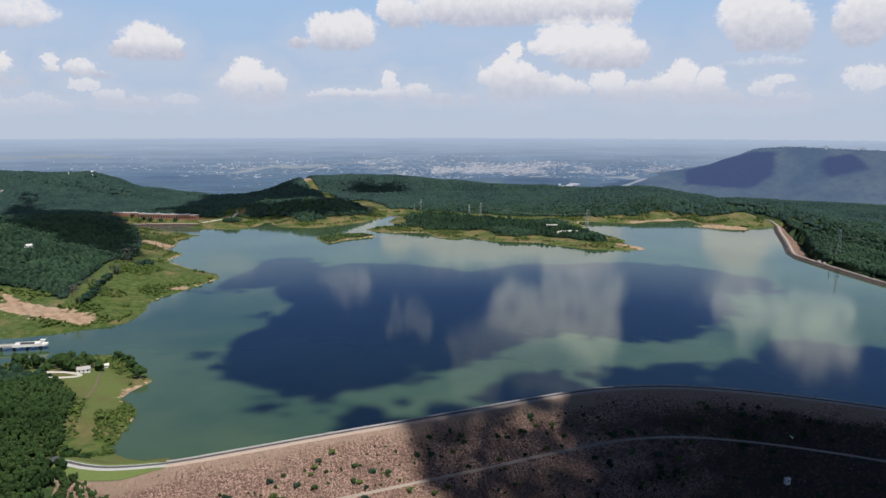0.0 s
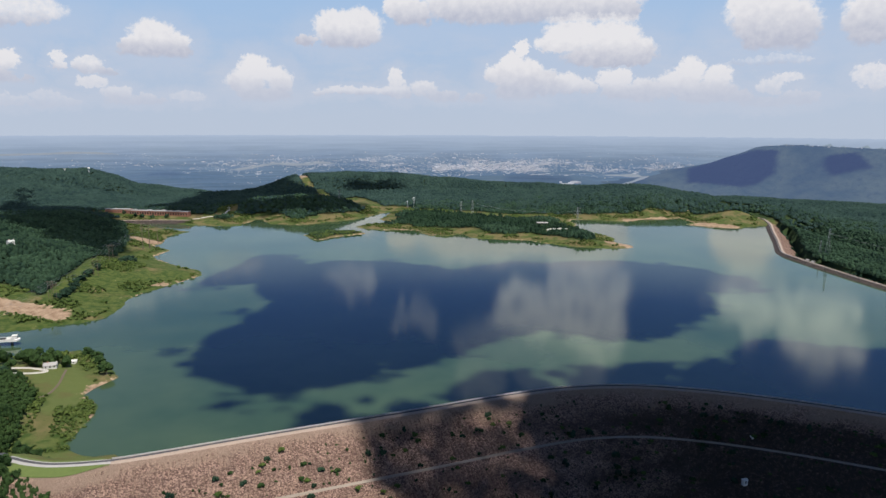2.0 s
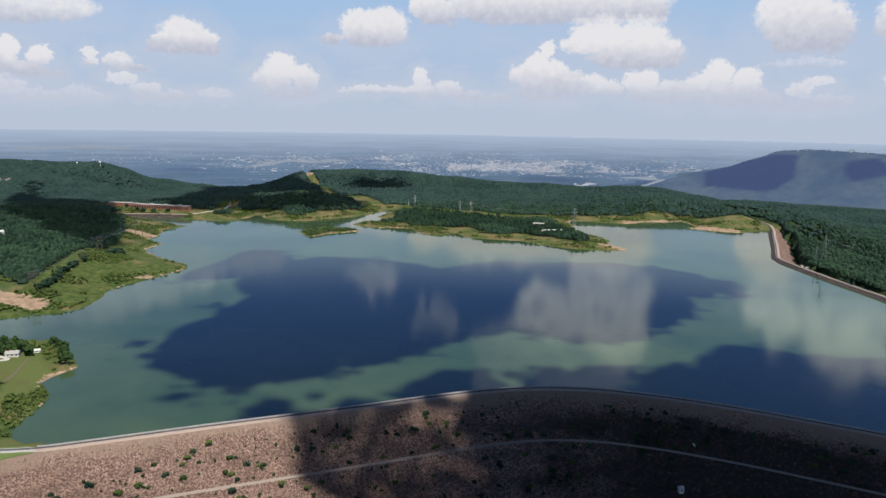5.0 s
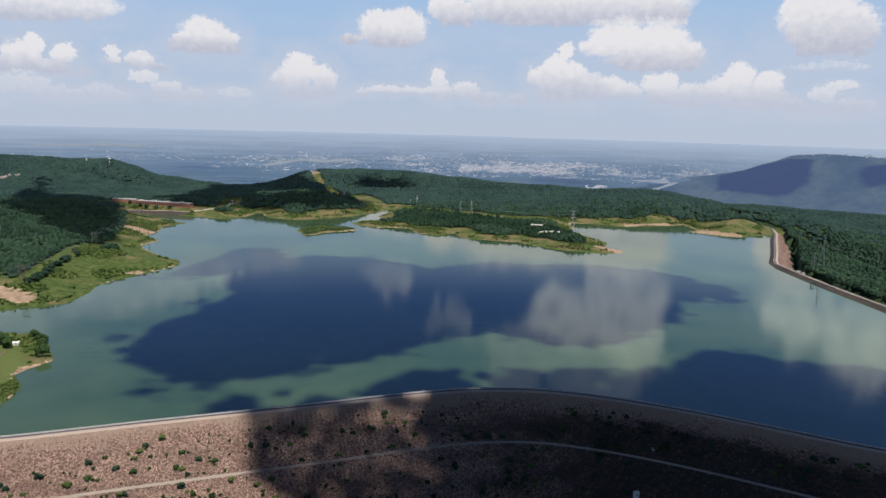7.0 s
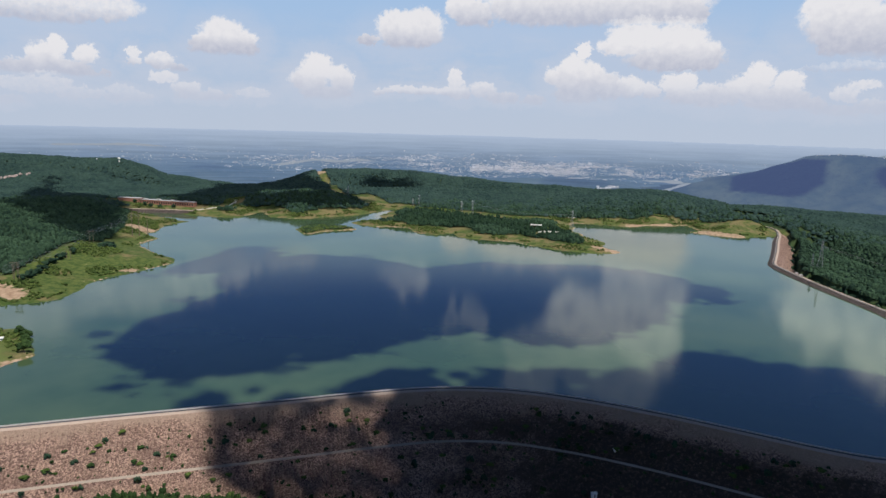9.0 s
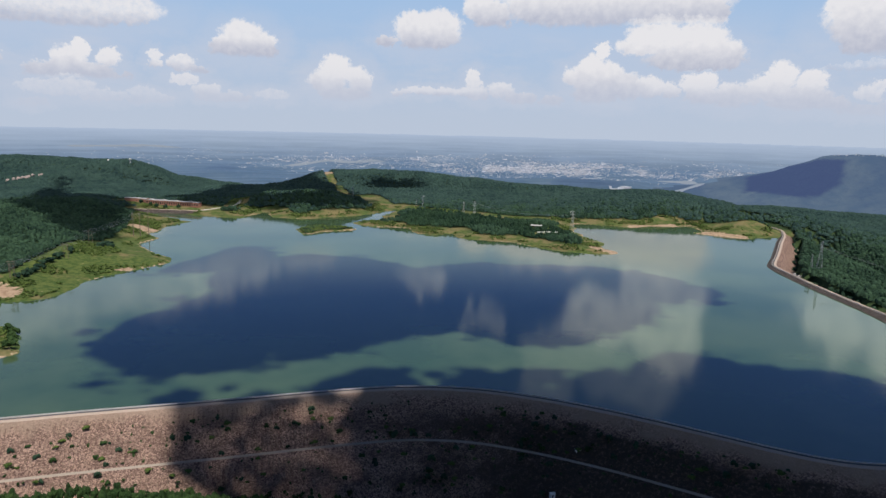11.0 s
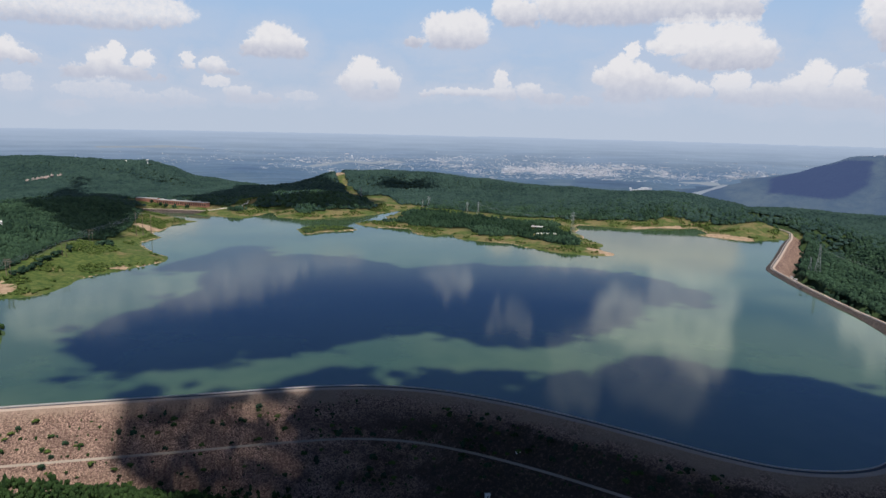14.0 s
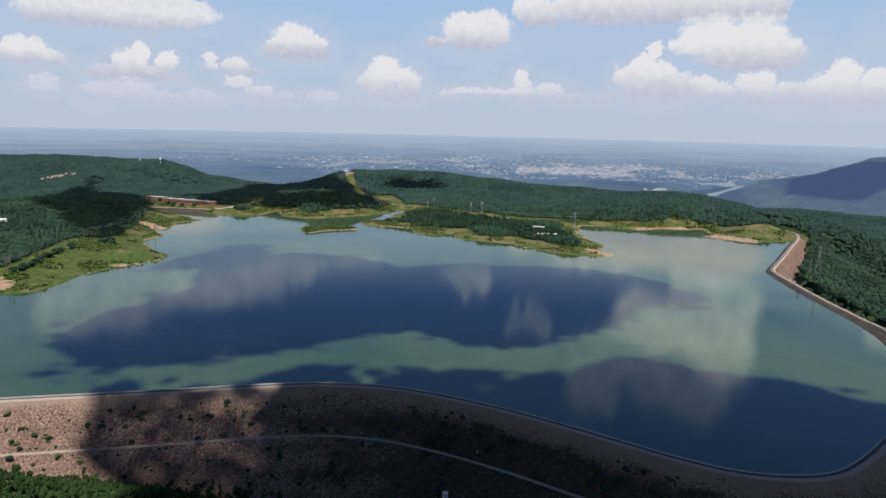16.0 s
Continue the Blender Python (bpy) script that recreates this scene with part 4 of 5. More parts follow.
# ---------------------------------------------------------------- clouds that shade the land
def cloud_over(region, ground_z, seed, lift=1250.0, gaps=(), thin=(), size=42):
    """A cumulus whose shadow falls on the region; it is open over the gaps and torn over the thin part."""
    rng = np.random.default_rng(seed)
    px, py = np.array([p[0] for p in region]), np.array([p[1] for p in region])
    x, y = scatter(px.min(), px.max(), py.min(), py.max(), size * 0.75, seed)
    ok = inside(x, y, list(region))
    e, _ = line_dist(x, y, list(region) + [region[0]])
    for hole in list(gaps) + list(thin):
        g, _ = line_dist(x, y, hole + hole[:1])
        ok &= ~inside(x, y, hole)
        e = np.minimum(e, g + (0 if hole in gaps else 26))
    x, y, e = x[ok], y[ok], e[ok]
    for hole in thin:
        hx, hy = np.array([p[0] for p in hole]), np.array([p[1] for p in hole])
        tx, ty = scatter(hx.min(), hx.max(), hy.min(), hy.max(), 5.2, seed + 3)
        keep = inside(tx, ty, hole)
        for gap in gaps:
            keep &= ~inside(tx, ty, gap) | (rng.uniform(0, 1, len(tx)) < 0.4)
        x, y, e = np.append(x, tx[keep]), np.append(y, ty[keep]), np.append(e, np.full(keep.sum(), -2.0))
    # torn wisps along the rim
    ring = np.array(list(region) + [region[0]], float)
    wx, wy = [], []
    for p, q in zip(ring[:-1], ring[1:]):
        m = 0 if len(thin) else max(1, int(np.hypot(*(q - p)) / 40))
        t = rng.uniform(0, 1, m)[:, None]
        w = p + (q - p) * t + rng.normal(0, 1, (m, 2)) * np.array([15, 8])
        wx += list(w[:, 0])
        wy += list(w[:, 1])
    wx, wy = np.array(wx), np.array(wy)
    clear = np.ones(len(wx), bool)
    for hole in list(gaps) + list(thin):
        clear &= ~inside(wx, wy, hole)
    wx, wy = wx[clear], wy[clear]
    x, y, e = np.append(x, wx), np.append(y, wy), np.append(e, np.full(len(wx), -1.0))
    V, Fs, base = [], [], 0
    for a, b, edge in zip(x, y, e):
        s = min(size, max(edge * 1.05, 9.0)) * rng.uniform(0.85, 1.2) if edge >= 0 else (rng.uniform(3.0, 7.5) if edge > -1.5 else rng.uniform(3.4, 5.0))
        v, f = BALL if s > 9 else PUFF
        w = v * (1 + rng.uniform(-0.12, 0.12, (len(v), 1))) * np.array([s, s, s * 0.7])
        w[:, 2] = np.maximum(w[:, 2], -s * 0.25)
        if edge == -1.0:
            w *= np.array([2.4, 0.8, 0.6])
        k = (lift + rng.uniform(0, 40) - ground_z) / SUN_DIR.z
        V.append(w + np.array([a + SUN_DIR.x * k, b + SUN_DIR.y * k, ground_z + SUN_DIR.z * k]))
        Fs.append(f + base)
        base += len(v)
    me = mesh_from("cumulus_cloud", np.concatenate(V), np.concatenate(Fs), [CLOUD], None, True)
    tagged(new("cumulus_cloud", me), "white cumulus cloud drifting high over the reservoir", "cloud", kind="stuff")


def thin_cloud(region, ground_z, seed, lift=1250.0, gaps=()):
    """A flat, frayed cloud whose half shade falls on the region."""
    rng = np.random.default_rng(seed)
    px, py = [p[0] for p in region], [p[1] for p in region]
    gx, gy = np.arange(min(px) - 40, max(px) + 40, 9.0), np.arange(min(py) - 40, max(py) + 40, 9.0)
    X, Y = np.meshgrid(gx, gy)
    x, y = X.ravel(), Y.ravel()
    e, _ = line_dist(x, y, region + region[:1])
    e = np.where(inside(x, y, region), e, -e)
    for hole in gaps:
        g, _ = line_dist(x, y, hole + hole[:1])
        e = np.minimum(e, np.where(inside(x, y, hole), -g, g))
    e = e + (fbm(x, y, 70, 3, seed) - 0.5) * 70
    faces = grid_faces(len(gx), len(gy))
    keep = rng.uniform(0, 1, len(faces)) < smooth(e[faces].mean(1), -22, 22)
    k = (lift - ground_z) / SUN_DIR.z
    V = np.stack([x + SUN_DIR.x * k, y + SUN_DIR.y * k, np.full(len(x), ground_z + SUN_DIR.z * k)], 1)
    high = V + np.array([0, 0, 1.0]) * (4 + np.maximum(e, 0) * 0.3)[:, None]
    F = np.concatenate([faces[keep][:, ::-1], faces[keep] + len(x)])
    me = mesh_from("cumulus_cloud", np.concatenate([V, high]), F, [CLOUD_THIN], None, True)
    tagged(new("cumulus_cloud", me), "thin white cloud drifting high over the hills", "cloud", kind="stuff")


BALL, PUFF = ico(2), ico(1)
SHADED = [
    ([(-173, 621), (-180, 658), (-166, 719), (-151, 749), (-178, 788), (-143, 821), (-182, 891), (-170, 953), (-143, 1054), (-44, 1098), (37, 1046),
      (93, 1012), (168, 1068), (302, 1078), (429, 1061), (491, 987), (517, 892), (472, 866), (420, 876), (386, 803), (343, 733), (306, 694),
      (265, 681), (226, 682), (181, 708), (129, 700), (111, 649), (81, 629), (43, 609), (14, 584), (-13, 573), (-40, 557), (-67, 541), (-81, 522),
      (-108, 518), (-101, 549), (-143, 583)], 0),
]
SHADED += [
    ([(-279, 898), (-251, 1022), (-249, 1135), (-187, 1132), (-138, 1063), (-154, 963), (-193, 928), (-238, 887)], 0),
    ([(-48, 488), (-42, 520), (10, 546), (42, 529), (68, 545), (75, 575), (96, 593), (140, 599), (175, 588), (195, 607), (247, 622), (297, 621),
      (327, 613), (347, 651), (380, 679), (422, 690), (451, 658), (503, 657), (536, 645), (700, 560), (560, 430), (437, 462), (354, 500), (265, 528),
      (170, 538), (90, 500), (40, 480), (0, 463), (-48, 452)], 0),
]
SHADED += [
    ([(0, 459), (8, 440), (12, 424), (18, 404), (42, 386), (78, 362), (115, 330), (150, 280), (300, 250), (600, 330), (560, 470), (420, 470), (330, 500), (210, 530), (150, 510), (90, 490)], 10),
    ([(-621, 1632), (-612, 1915), (-638, 2314), (-400, 2145), (-269, 1945), (-121, 1765), (-96, 1621), (-209, 1526), (-371, 1573), (-510, 1546)], 25),
    ([(-746, 1248), (-947, 1615), (-876, 1664), (-739, 1585), (-650, 1520), (-496, 1232), (-419, 1042), (-409, 969), (-523, 1089), (-649, 1183)], 30),
    ([(-223, 2135), (-197, 2194), (-86, 2204), (-30, 2160), (-100, 2050)], 30),
    ([(1650, 4150), (1850, 4150), (2050, 3950), (2000, 3750), (1850, 3650), (1600, 3900)], 0),
]
SHADED += [
    ([(2200, 3750), (2350, 3700), (2380, 3500), (2200, 3550)], 0),
    ([(420, 4200), (700, 4280), (930, 4230), (900, 4100), (600, 4130)], -110),
    ([(-1750, 4060), (-1640, 4200), (-1500, 4220), (-1540, 4100)], -100),
]
SHADED += [([(-965, 1600), (-1060, 1798), (-1090, 1890), (-1004, 1810), (-890, 1613)], 30)]
SUNNY = [[(76, 474), (106, 486), (112, 474), (104, 458), (88, 452)]]
CLEARING = [[(-390, 1690), (-330, 1770), (-230, 1710), (-250, 1650)]]
TORN = [[(0, 459), (120, 492), (130, 470), (162, 430), (150, 370), (75, 372), (42, 388), (18, 404), (12, 424)]]
for k, (region, gz) in enumerate(SHADED):
    if 4 <= k <= 6 or k >= 11:
        thin_cloud(region, gz, 40 + k, gaps=CLEARING if k == 4 else ())
    else:
        cloud_over(region, gz, 40 + k, 3300.0 if region[0][1] > 3000 else 1250.0, SUNNY if k == 3 else (), TORN if k == 3 else ())


# ---------------------------------------------------------------- things: helpers
PAINT_WHITE = mat_plain("white paint", (0.80, 0.79, 0.77), 0.6, 0.05)
ROOF_GREY = mat_plain("grey shingle roof", (0.42, 0.41, 0.41), 0.85, 0.12)
ROOF_WHITE = mat_plain("pale metal roof", (0.72, 0.72, 0.71), 0.5, 0.06)
BRICK = mat_plain("red brick", (0.36, 0.17, 0.12), 0.85, 0.15)
STEEL = mat_plain("galvanised steel", (0.42, 0.43, 0.45), 0.45, 0.08, 0.6, 0.7)
RUST = mat_plain("weathering steel", (0.17, 0.125, 0.105), 0.8, 0.12)
WIRE = mat_plain("aluminium cable", (0.35, 0.36, 0.37), 0.5, 0.05, 0.6, 0.6)
TIMBER = mat_plain("weathered timber", (0.16, 0.125, 0.095), 0.9, 0.15)
GLASS = mat_plain("dark window glass", (0.03, 0.035, 0.04), 0.1, 0.05)
DARK_METAL = mat_plain("dark metal", (0.06, 0.06, 0.065), 0.5, 0.1)
def mat_stone():
    m, n = material("loose limestone blocks")
    geo = n.add("ShaderNodeNewGeometry")
    col = n.ramp(geo.outputs["Random Per Island"], [(0.0, (0.13, 0.08, 0.065)), (0.5, (0.33, 0.22, 0.165)), (1.0, (0.60, 0.44, 0.34))])
    finish(n, n.mix(n.noise(geo.outputs["Position"], 1.5, 4), col, (0.22, 0.145, 0.115)), 0.9)
    return m


STONE = mat_stone()
ROAD_PALE = mat_plain("pale concrete drive", (0.55, 0.53, 0.49), 0.9, 0.1, 0.3)


def ground_z(x, y):
    return float(height(np.array([float(x)]), np.array([float(y)]))[0])


def beam(bm, p, q, w, sides=4):
    """A bar from p to q, w thick."""
    p, q = Vector(p), Vector(q)
    turn = (q - p).to_track_quat("Z", "Y").to_matrix().to_4x4()
    bmesh.ops.create_cone(bm, cap_ends=True, segments=sides, radius1=w / 2, radius2=w / 2, depth=(q - p).length,
                          matrix=Matrix.Translation((p + q) / 2) @ turn)


def gable(bm, x0, x1, y0, y1, z0, rise, over=0.5):
    """A pitched roof slab, its ridge along x."""
    ym = (y0 + y1) / 2
    for side in (-1, 1):
        ye = (y0 - over) if side < 0 else (y1 + over)
        slope = rise / abs(ym - (y0 if side < 0 else y1))
        ze = z0 - over * slope
        a = [bm.verts.new(v) for v in ((x0 - over, ye, ze), (x1 + over, ye, ze), (x1 + over, ym, z0 + rise), (x0 - over, ym, z0 + rise))]
        b = [bm.verts.new((v.co.x, v.co.y, v.co.z + 0.25)) for v in a]
        bm.faces.new(a if side > 0 else a[::-1])
        bm.faces.new(b[::-1] if side > 0 else b)
        for i in range(4):
            bm.faces.new((a[i], a[(i + 1) % 4], b[(i + 1) % 4], b[i]))
    bmesh.ops.recalc_face_normals(bm, faces=bm.faces)


def house(name, x, y, z, turn, long, wide, high, rise, wall_mat, roof_mat, label, windows=3, chimney=True, category="house"):
    """A small gabled building with its own walls, roof, door and windows."""
    ob = empty(name, pose(x, y, z, 0, 0, turn), label, category)
    bm = bmesh.new()
    t = 0.25
    for x0, x1, y0, y1 in ((0, long, 0, t), (0, long, wide - t, wide), (0, t, t, wide - t), (long - t, long, t, wide - t)):
        box(bm, x0 - long / 2, x1 - long / 2, y0 - wide / 2, y1 - wide / 2, -1.0, high)
    for s in (-1, 1):
        xe = s * (long / 2 - t / 2)
        a = [bm.verts.new(v) for v in ((xe, -wide / 2, high), (xe, wide / 2, high), (xe, 0, high + rise))]
        bm.faces.new(a)
    part("wall", bm, wall_mat, ob)
    bm = bmesh.new()
    gable(bm, -long / 2, long / 2, -wide / 2, wide / 2, high, rise)
    part("roof", bm, roof_mat, ob)
    for k in range(windows):
        for s in (-1, 1):
            cx = -long / 2 + (k + 0.5) * long / windows
            bm = bmesh.new()
            box(bm, cx - 0.6, cx + 0.6, s * wide / 2 - 0.06, s * wide / 2 + 0.06, 0.9, min(2.2, high - 0.2))
            part("window", bm, GLASS, ob)
    bm = bmesh.new()
    box(bm, long / 2 - 0.05, long / 2 + 0.07, -0.5, 0.5, 0, 2.05)
    part("door", bm, TIMBER, ob)
    if chimney:
        bm = bmesh.new()
        box(bm, -long * 0.2 - 0.4, -long * 0.2 + 0.4, -0.4, 0.4, high, high + rise + 1.2)
        part("chimney", bm, BRICK, ob)
    return ob


def strip(name, pts, width, mat, label, category="road", lift=0.45, step=4.0):
    """A road laid over the ground."""
    x, y, nx, ny = resample(pts, step)
    rows = []
    for o, dz in ((-width / 2 - 0.4, -0.5), (-width / 2, 0), (0, 0.08), (width / 2, 0), (width / 2 + 0.4, -0.5)):
        rows.append((x + nx * o, y + ny * o, dz))
    centre = height(x, y)
    V = np.stack([np.stack([a, b, np.maximum(centre, height(a, b)) + lift + dz], 1) for a, b, dz in rows], 0)
    me = mesh_from(name, V.reshape(-1, 3), grid_faces(len(x), len(rows))[:, ::-1], [mat], None, True)
    return tagged(new(name, me), label, category, kind="structure")


# ---------------------------------------------------------------- single trees and shrubs
def make_tree(x, y, tall, radius, seed, label, group, lean=1.0, mat=None):
    ob = empty("tree", pose(x, y, ground_z(x, y)), label, "tree", group)
    rng = np.random.default_rng(seed)
    bm = bmesh.new()
    bmesh.ops.create_cone(bm, cap_ends=True, segments=7, radius1=0.38, radius2=0.14, depth=tall * 0.62, matrix=Matrix.Translation((0, 0, tall * 0.31 - 0.3)))
    for k in range(5):
        a = k * 1.25 + rng.uniform(0, 0.6)
        z = tall * rng.uniform(0.3, 0.5)
        beam(bm, (0, 0, z), (math.cos(a) * radius * 0.6, math.sin(a) * radius * 0.6, z + tall * 0.2), 0.16, 5)
    part("trunk", bm, BARK, ob)
    sv, sf = crown_shapes(2, 1, seed)[0]
    v = sv * np.array([radius, radius, tall * 0.58]) * np.array([1, 1, lean]) + np.array([0, 0, tall * 0.14])
    child("crown", mesh_from("crown", v, sf, [mat or LEAF_NEAR], None, False), ob)
    return ob


LAWN_TREES = [(-332, 592, 11, 5.5), (-322, 600, 10, 5.0), (-309, 606, 9, 4.6), (-303, 600, 10, 5.0), (-290, 590, 11, 5.2), (-296, 609, 10, 4.6), (-283, 604, 10, 5.0),
              (-276, 601, 9, 4.4), (-266, 597, 8, 3.2), (-296, 569, 9, 3.8), (-226, 585, 7, 4.2), (-234, 598, 6, 3.8), (-246, 615, 6, 3.8), (-256, 630, 6, 3.8),
              (-268, 638, 6, 4.0), (-196, 390, 10, 3.6), (-184, 387, 9, 3.2), (-185, 425, 7, 3.4), (-196, 430, 8, 4.0), (-205, 434, 8, 4.2), (-212, 440, 9, 4.6)]
for k, (x, y, tall, rad) in enumerate(LAWN_TREES):
    make_tree(x, y, tall * (1.4 if y > 560 else 1.1), rad * (1.35 if y > 560 else 1.1), 100 + k, "round green broadleaf tree on mown lawn by the lake", "trees on the lawn")


def make_shrub(seed, mat):
    ob = empty("shrub", Matrix(), "green leafy shrub rooted between rockfill stones", "shrub", "shrubs on the dam")
    bm = bmesh.new()
    for k in range(4):
        a = k * 1.57 + seed
        beam(bm, (0, 0, -0.3), (0.5 * math.cos(a), 0.5 * math.sin(a), 0.9), 0.08)
    part("stem", bm, BARK, ob)
    sv, sf = crown_shapes(2, 1, seed)[0]
    child("foliage", mesh_from("foliage", sv * np.array([1, 1, 0.85]) + np.array([0, 0, 0.1]), sf, [mat], None, False), ob)
    return ob


def slope_point(along, off):
    """A place on the dam's lower side: fraction of the crest line and metres out from it."""
    x, y, nx, ny = SLOPE_LINE
    i = int(along * (len(x) - 1))
    c = float(crest_height(x[i], y[i]))
    z = c - 0.2 - (off - 2.5) * 20.7 / 33.5 if off < 36 else (c - 21 if off < 41 else c - 21.1 - (off - 41) * 48.9 / 71)
    return x[i] + nx[i] * off, y[i] + ny[i] * off, z


SLOPE_LINE = resample(CREST, 3.0)
rng = np.random.default_rng(77)
kinds = [make_shrub(s, m) for s, m in ((201, LEAF_BUSH), (202, LEAF), (203, LEAF_NEAR))]


def shrub_place():
    along = rng.uniform(0.035, 0.31)
    off = rng.uniform(11, 34) if rng.uniform() < 0.5 else rng.uniform(42, 90)
    if rng.uniform() < 0.12:
        off = rng.choice([34.5, 42.5])
    if off < 34 and math.sin(along * 90) + math.sin(along * 37 + off * 0.2) < -0.9:
        off += 45
    return slope_point(along, off)


for k in range(290):
    x, y, z = shrub_place()
    s = rng.uniform(0.9, 1.4) if rng.uniform() < 0.35 else rng.uniform(1.4, 2.4)
    m = Matrix.Translation((x, y, z - 0.1)) @ pose(0, 0, 0, 0, 0, rng.uniform(0, 360)) @ Matrix.Diagonal((s, s, s * rng.uniform(0.8, 1.2), 1))
    if k < 3:
        kinds[k].matrix_world = m
    else:
        copy_thing(kinds[k % 3], m)

more = np.array([shrub_place() for _ in range(330)])
plant("scrub", more[:, 0], more[:, 1], more[:, 2] - 0.2, rng.uniform(0.6, 1.5, len(more)), rng.uniform(0.9, 2.3, len(more)), 1, LEAF_NEAR,
      "small dark green bushes scattered over the rockfill", 16)

# single stones that stand out of the rockfill
SX, SY, SNX, SNY = SLOPE_LINE
k = 20000
pick, off = rng.integers(int(len(SX) * 0.02), int(len(SX) * 0.155), k), rng.uniform(6, 96, k)
off = np.where((off > 34.5) & (off < 42), off + 10, off)
c = crest_height(SX[pick], SY[pick])
zs = np.where(off < 36, c - 0.2 - (off - 2.5) * 20.7 / 33.5, c - 21.0 - (off - 39) * 49 / 73)
octa = np.array([(1, 0, 0), (0, 1, 0), (-1, 0, 0), (0, -1, 0), (0, 0, 1), (0, 0, -1)], float)
sides = np.array([(0, 1, 4), (1, 2, 4), (2, 3, 4), (3, 0, 4), (1, 0, 5), (2, 1, 5), (3, 2, 5), (0, 3, 5)])
size = rng.uniform(0.25, 0.8, k) * np.where(rng.uniform(0, 1, k) < 0.08, 1.7, 1.0)
V = octa[None] * size[:, None, None] * rng.uniform(0.6, 1.4, (k, 6, 1))
spin = rng.uniform(0, 6.28, k)[:, None]
V = np.stack([V[..., 0] * np.cos(spin) - V[..., 1] * np.sin(spin), V[..., 0] * np.sin(spin) + V[..., 1] * np.cos(spin), V[..., 2] * 0.8], 2)
V += np.stack([SX[pick] + SNX[pick] * off, SY[pick] + SNY[pick] * off, zs + 0.1], 1)[:, None]
me = mesh_from("stones", V.reshape(-1, 3), (sides[None] + (np.arange(k) * 6)[:, None, None]).reshape(-1, 3), [STONE], None, False)
tagged(new("stones", me), "loose pale limestone blocks on the rockfill slope", "stones", kind="stuff")

# dense brush on the bank below the lawn
x, y = scatter(-275, -150, 440, 660, 3.0, 57)
d = shore(x, y)
ok = inside(x, y, UPSTREAM) & (d > 1.5) & (d < 45) & ~inside(x, y, LAWN) & ~inside(x, y, VERGE) & (fbm(x, y, 16, 3, 63) > 0.36) & ~wooded(x, y)
ok &= line_dist(x, y, CREST)[0] > 48
x, y = x[ok], y[ok]
plant("scrub", x, y, height(x, y) - 0.2, rng.uniform(1.0, 2.4, len(x)), rng.uniform(1.0, 2.8, len(x)), 1, LEAF_BUSH, "dense light green brush on the eroded lake bank", 17)

# rough scrub on the meadows and along the shore
x, y = scatter(-640, 820, 440, 1720, 5.2, 55)
d = shore(x, y)
low = fbm(x, y, 34, 4, 61) + 0.1 * smooth(d, 22, 6)
bank = (x > -265) & (y < 650) & (x < -150)
ok = inside(x, y, UPSTREAM) & (d > np.where(bank | inside(x, y, ISLAND), 3, 7)) & (d < 150) & (low > np.where(bank, 0.62, np.where(inside(x, y, ISLAND), 0.3, np.where(y > 1150, 0.56, 0.54)))) & ~inside(x, y, LAWN) & ~inside(x, y, VERGE) & ~wooded(x, y)
s, _ = line_dist(x, y, CREST)
ok &= s > 24
for pts, wide in BARE:
    ok &= line_dist(x, y, pts)[0] > wide
x, y = x[ok], y[ok]
rng = np.random.default_rng(8)
plant("scrub", x, y, height(x, y), rng.uniform(1.6, 3.8, len(x)), rng.uniform(1.4, 4.6, len(x)), 1, LEAF_BUSH, "low green scrub on the lakeside meadows", 15)
# thick growth on the low island
x, y = scatter(-200, -75, 1255, 1375, 4.0, 58)
ok = inside(x, y, ISLAND) & (shore(x, y) > 4) & (fbm(x, y, 30, 3, 64) > 0.36)
x, y = x[ok], y[ok]
plant("scrub", x, y, height(x, y) - 0.2, rng.uniform(1.8, 3.2, len(x)), rng.uniform(1.6, 3.6, len(x)), 1, LEAF, "dark green scrub covering a low island", 18)
hedge = [(-387, 806), (-386, 815), (-389, 824), (-387, 836), (-393, 851), (-395, 862), (-400, 879), (-402, 898), (-404, 910), (-402, 930), (-398, 999), (-398, 1013), (-394, 985), (-388, 1003)]
for k, (a, b) in enumerate(hedge):
    make_tree(a, b, rng.uniform(7, 11), rng.uniform(5.5, 8), 300 + k, "dark green bushy tree in lakeside meadow", "meadow trees", 1.0, LEAF)


# ---------------------------------------------------------------- buildings round the lake
strip("drive", [(-345, 568), (-318, 574), (-298, 566), (-280, 572), (-274, 581), (-290, 584), (-308, 579), (-318, 574)], 3.2, ROAD_PALE, "pale concrete loop drive on the lawn")
strip("footpath", [(-262, 588), (-252, 560), (-248, 535), (-252, 522)], 1.2, TIMBER, "narrow worn path across the lawn")
strip("road", [(-192, 396), (-215, 408), (-250, 420), (-300, 432), (-420, 440)], 6.4, ASPHALT, "asphalt road leaving the end of the dam", lift=0.7)
strip("road", [(-640, 1482), (-560, 1490), (-500, 1500), (-462, 1512), (-430, 1535), (-425, 1580), (-440, 1640)], 6.5, ROAD_PALE, "pale road round the north shore")
house("house", -276, 590, ground_z(-276, 590) + 0.3, 20, 10, 6.5, 2.8, 1.8, PAINT_WHITE, ROOF_GREY, "white lakeside house with a grey shingle roof")
house("shed", -266, 608, ground_z(-266, 608), 20, 5, 3.5, 2.2, 1.0, PAINT_WHITE, ROOF_WHITE, "small white shed under trees by the lake", 1, False, "shed")
house("house", -520, 935, ground_z(-520, 935) + 6.0, 60, 8, 6, 4.0, 1.6, PAINT_WHITE, ROOF_WHITE, "white house among dense hillside woodland")

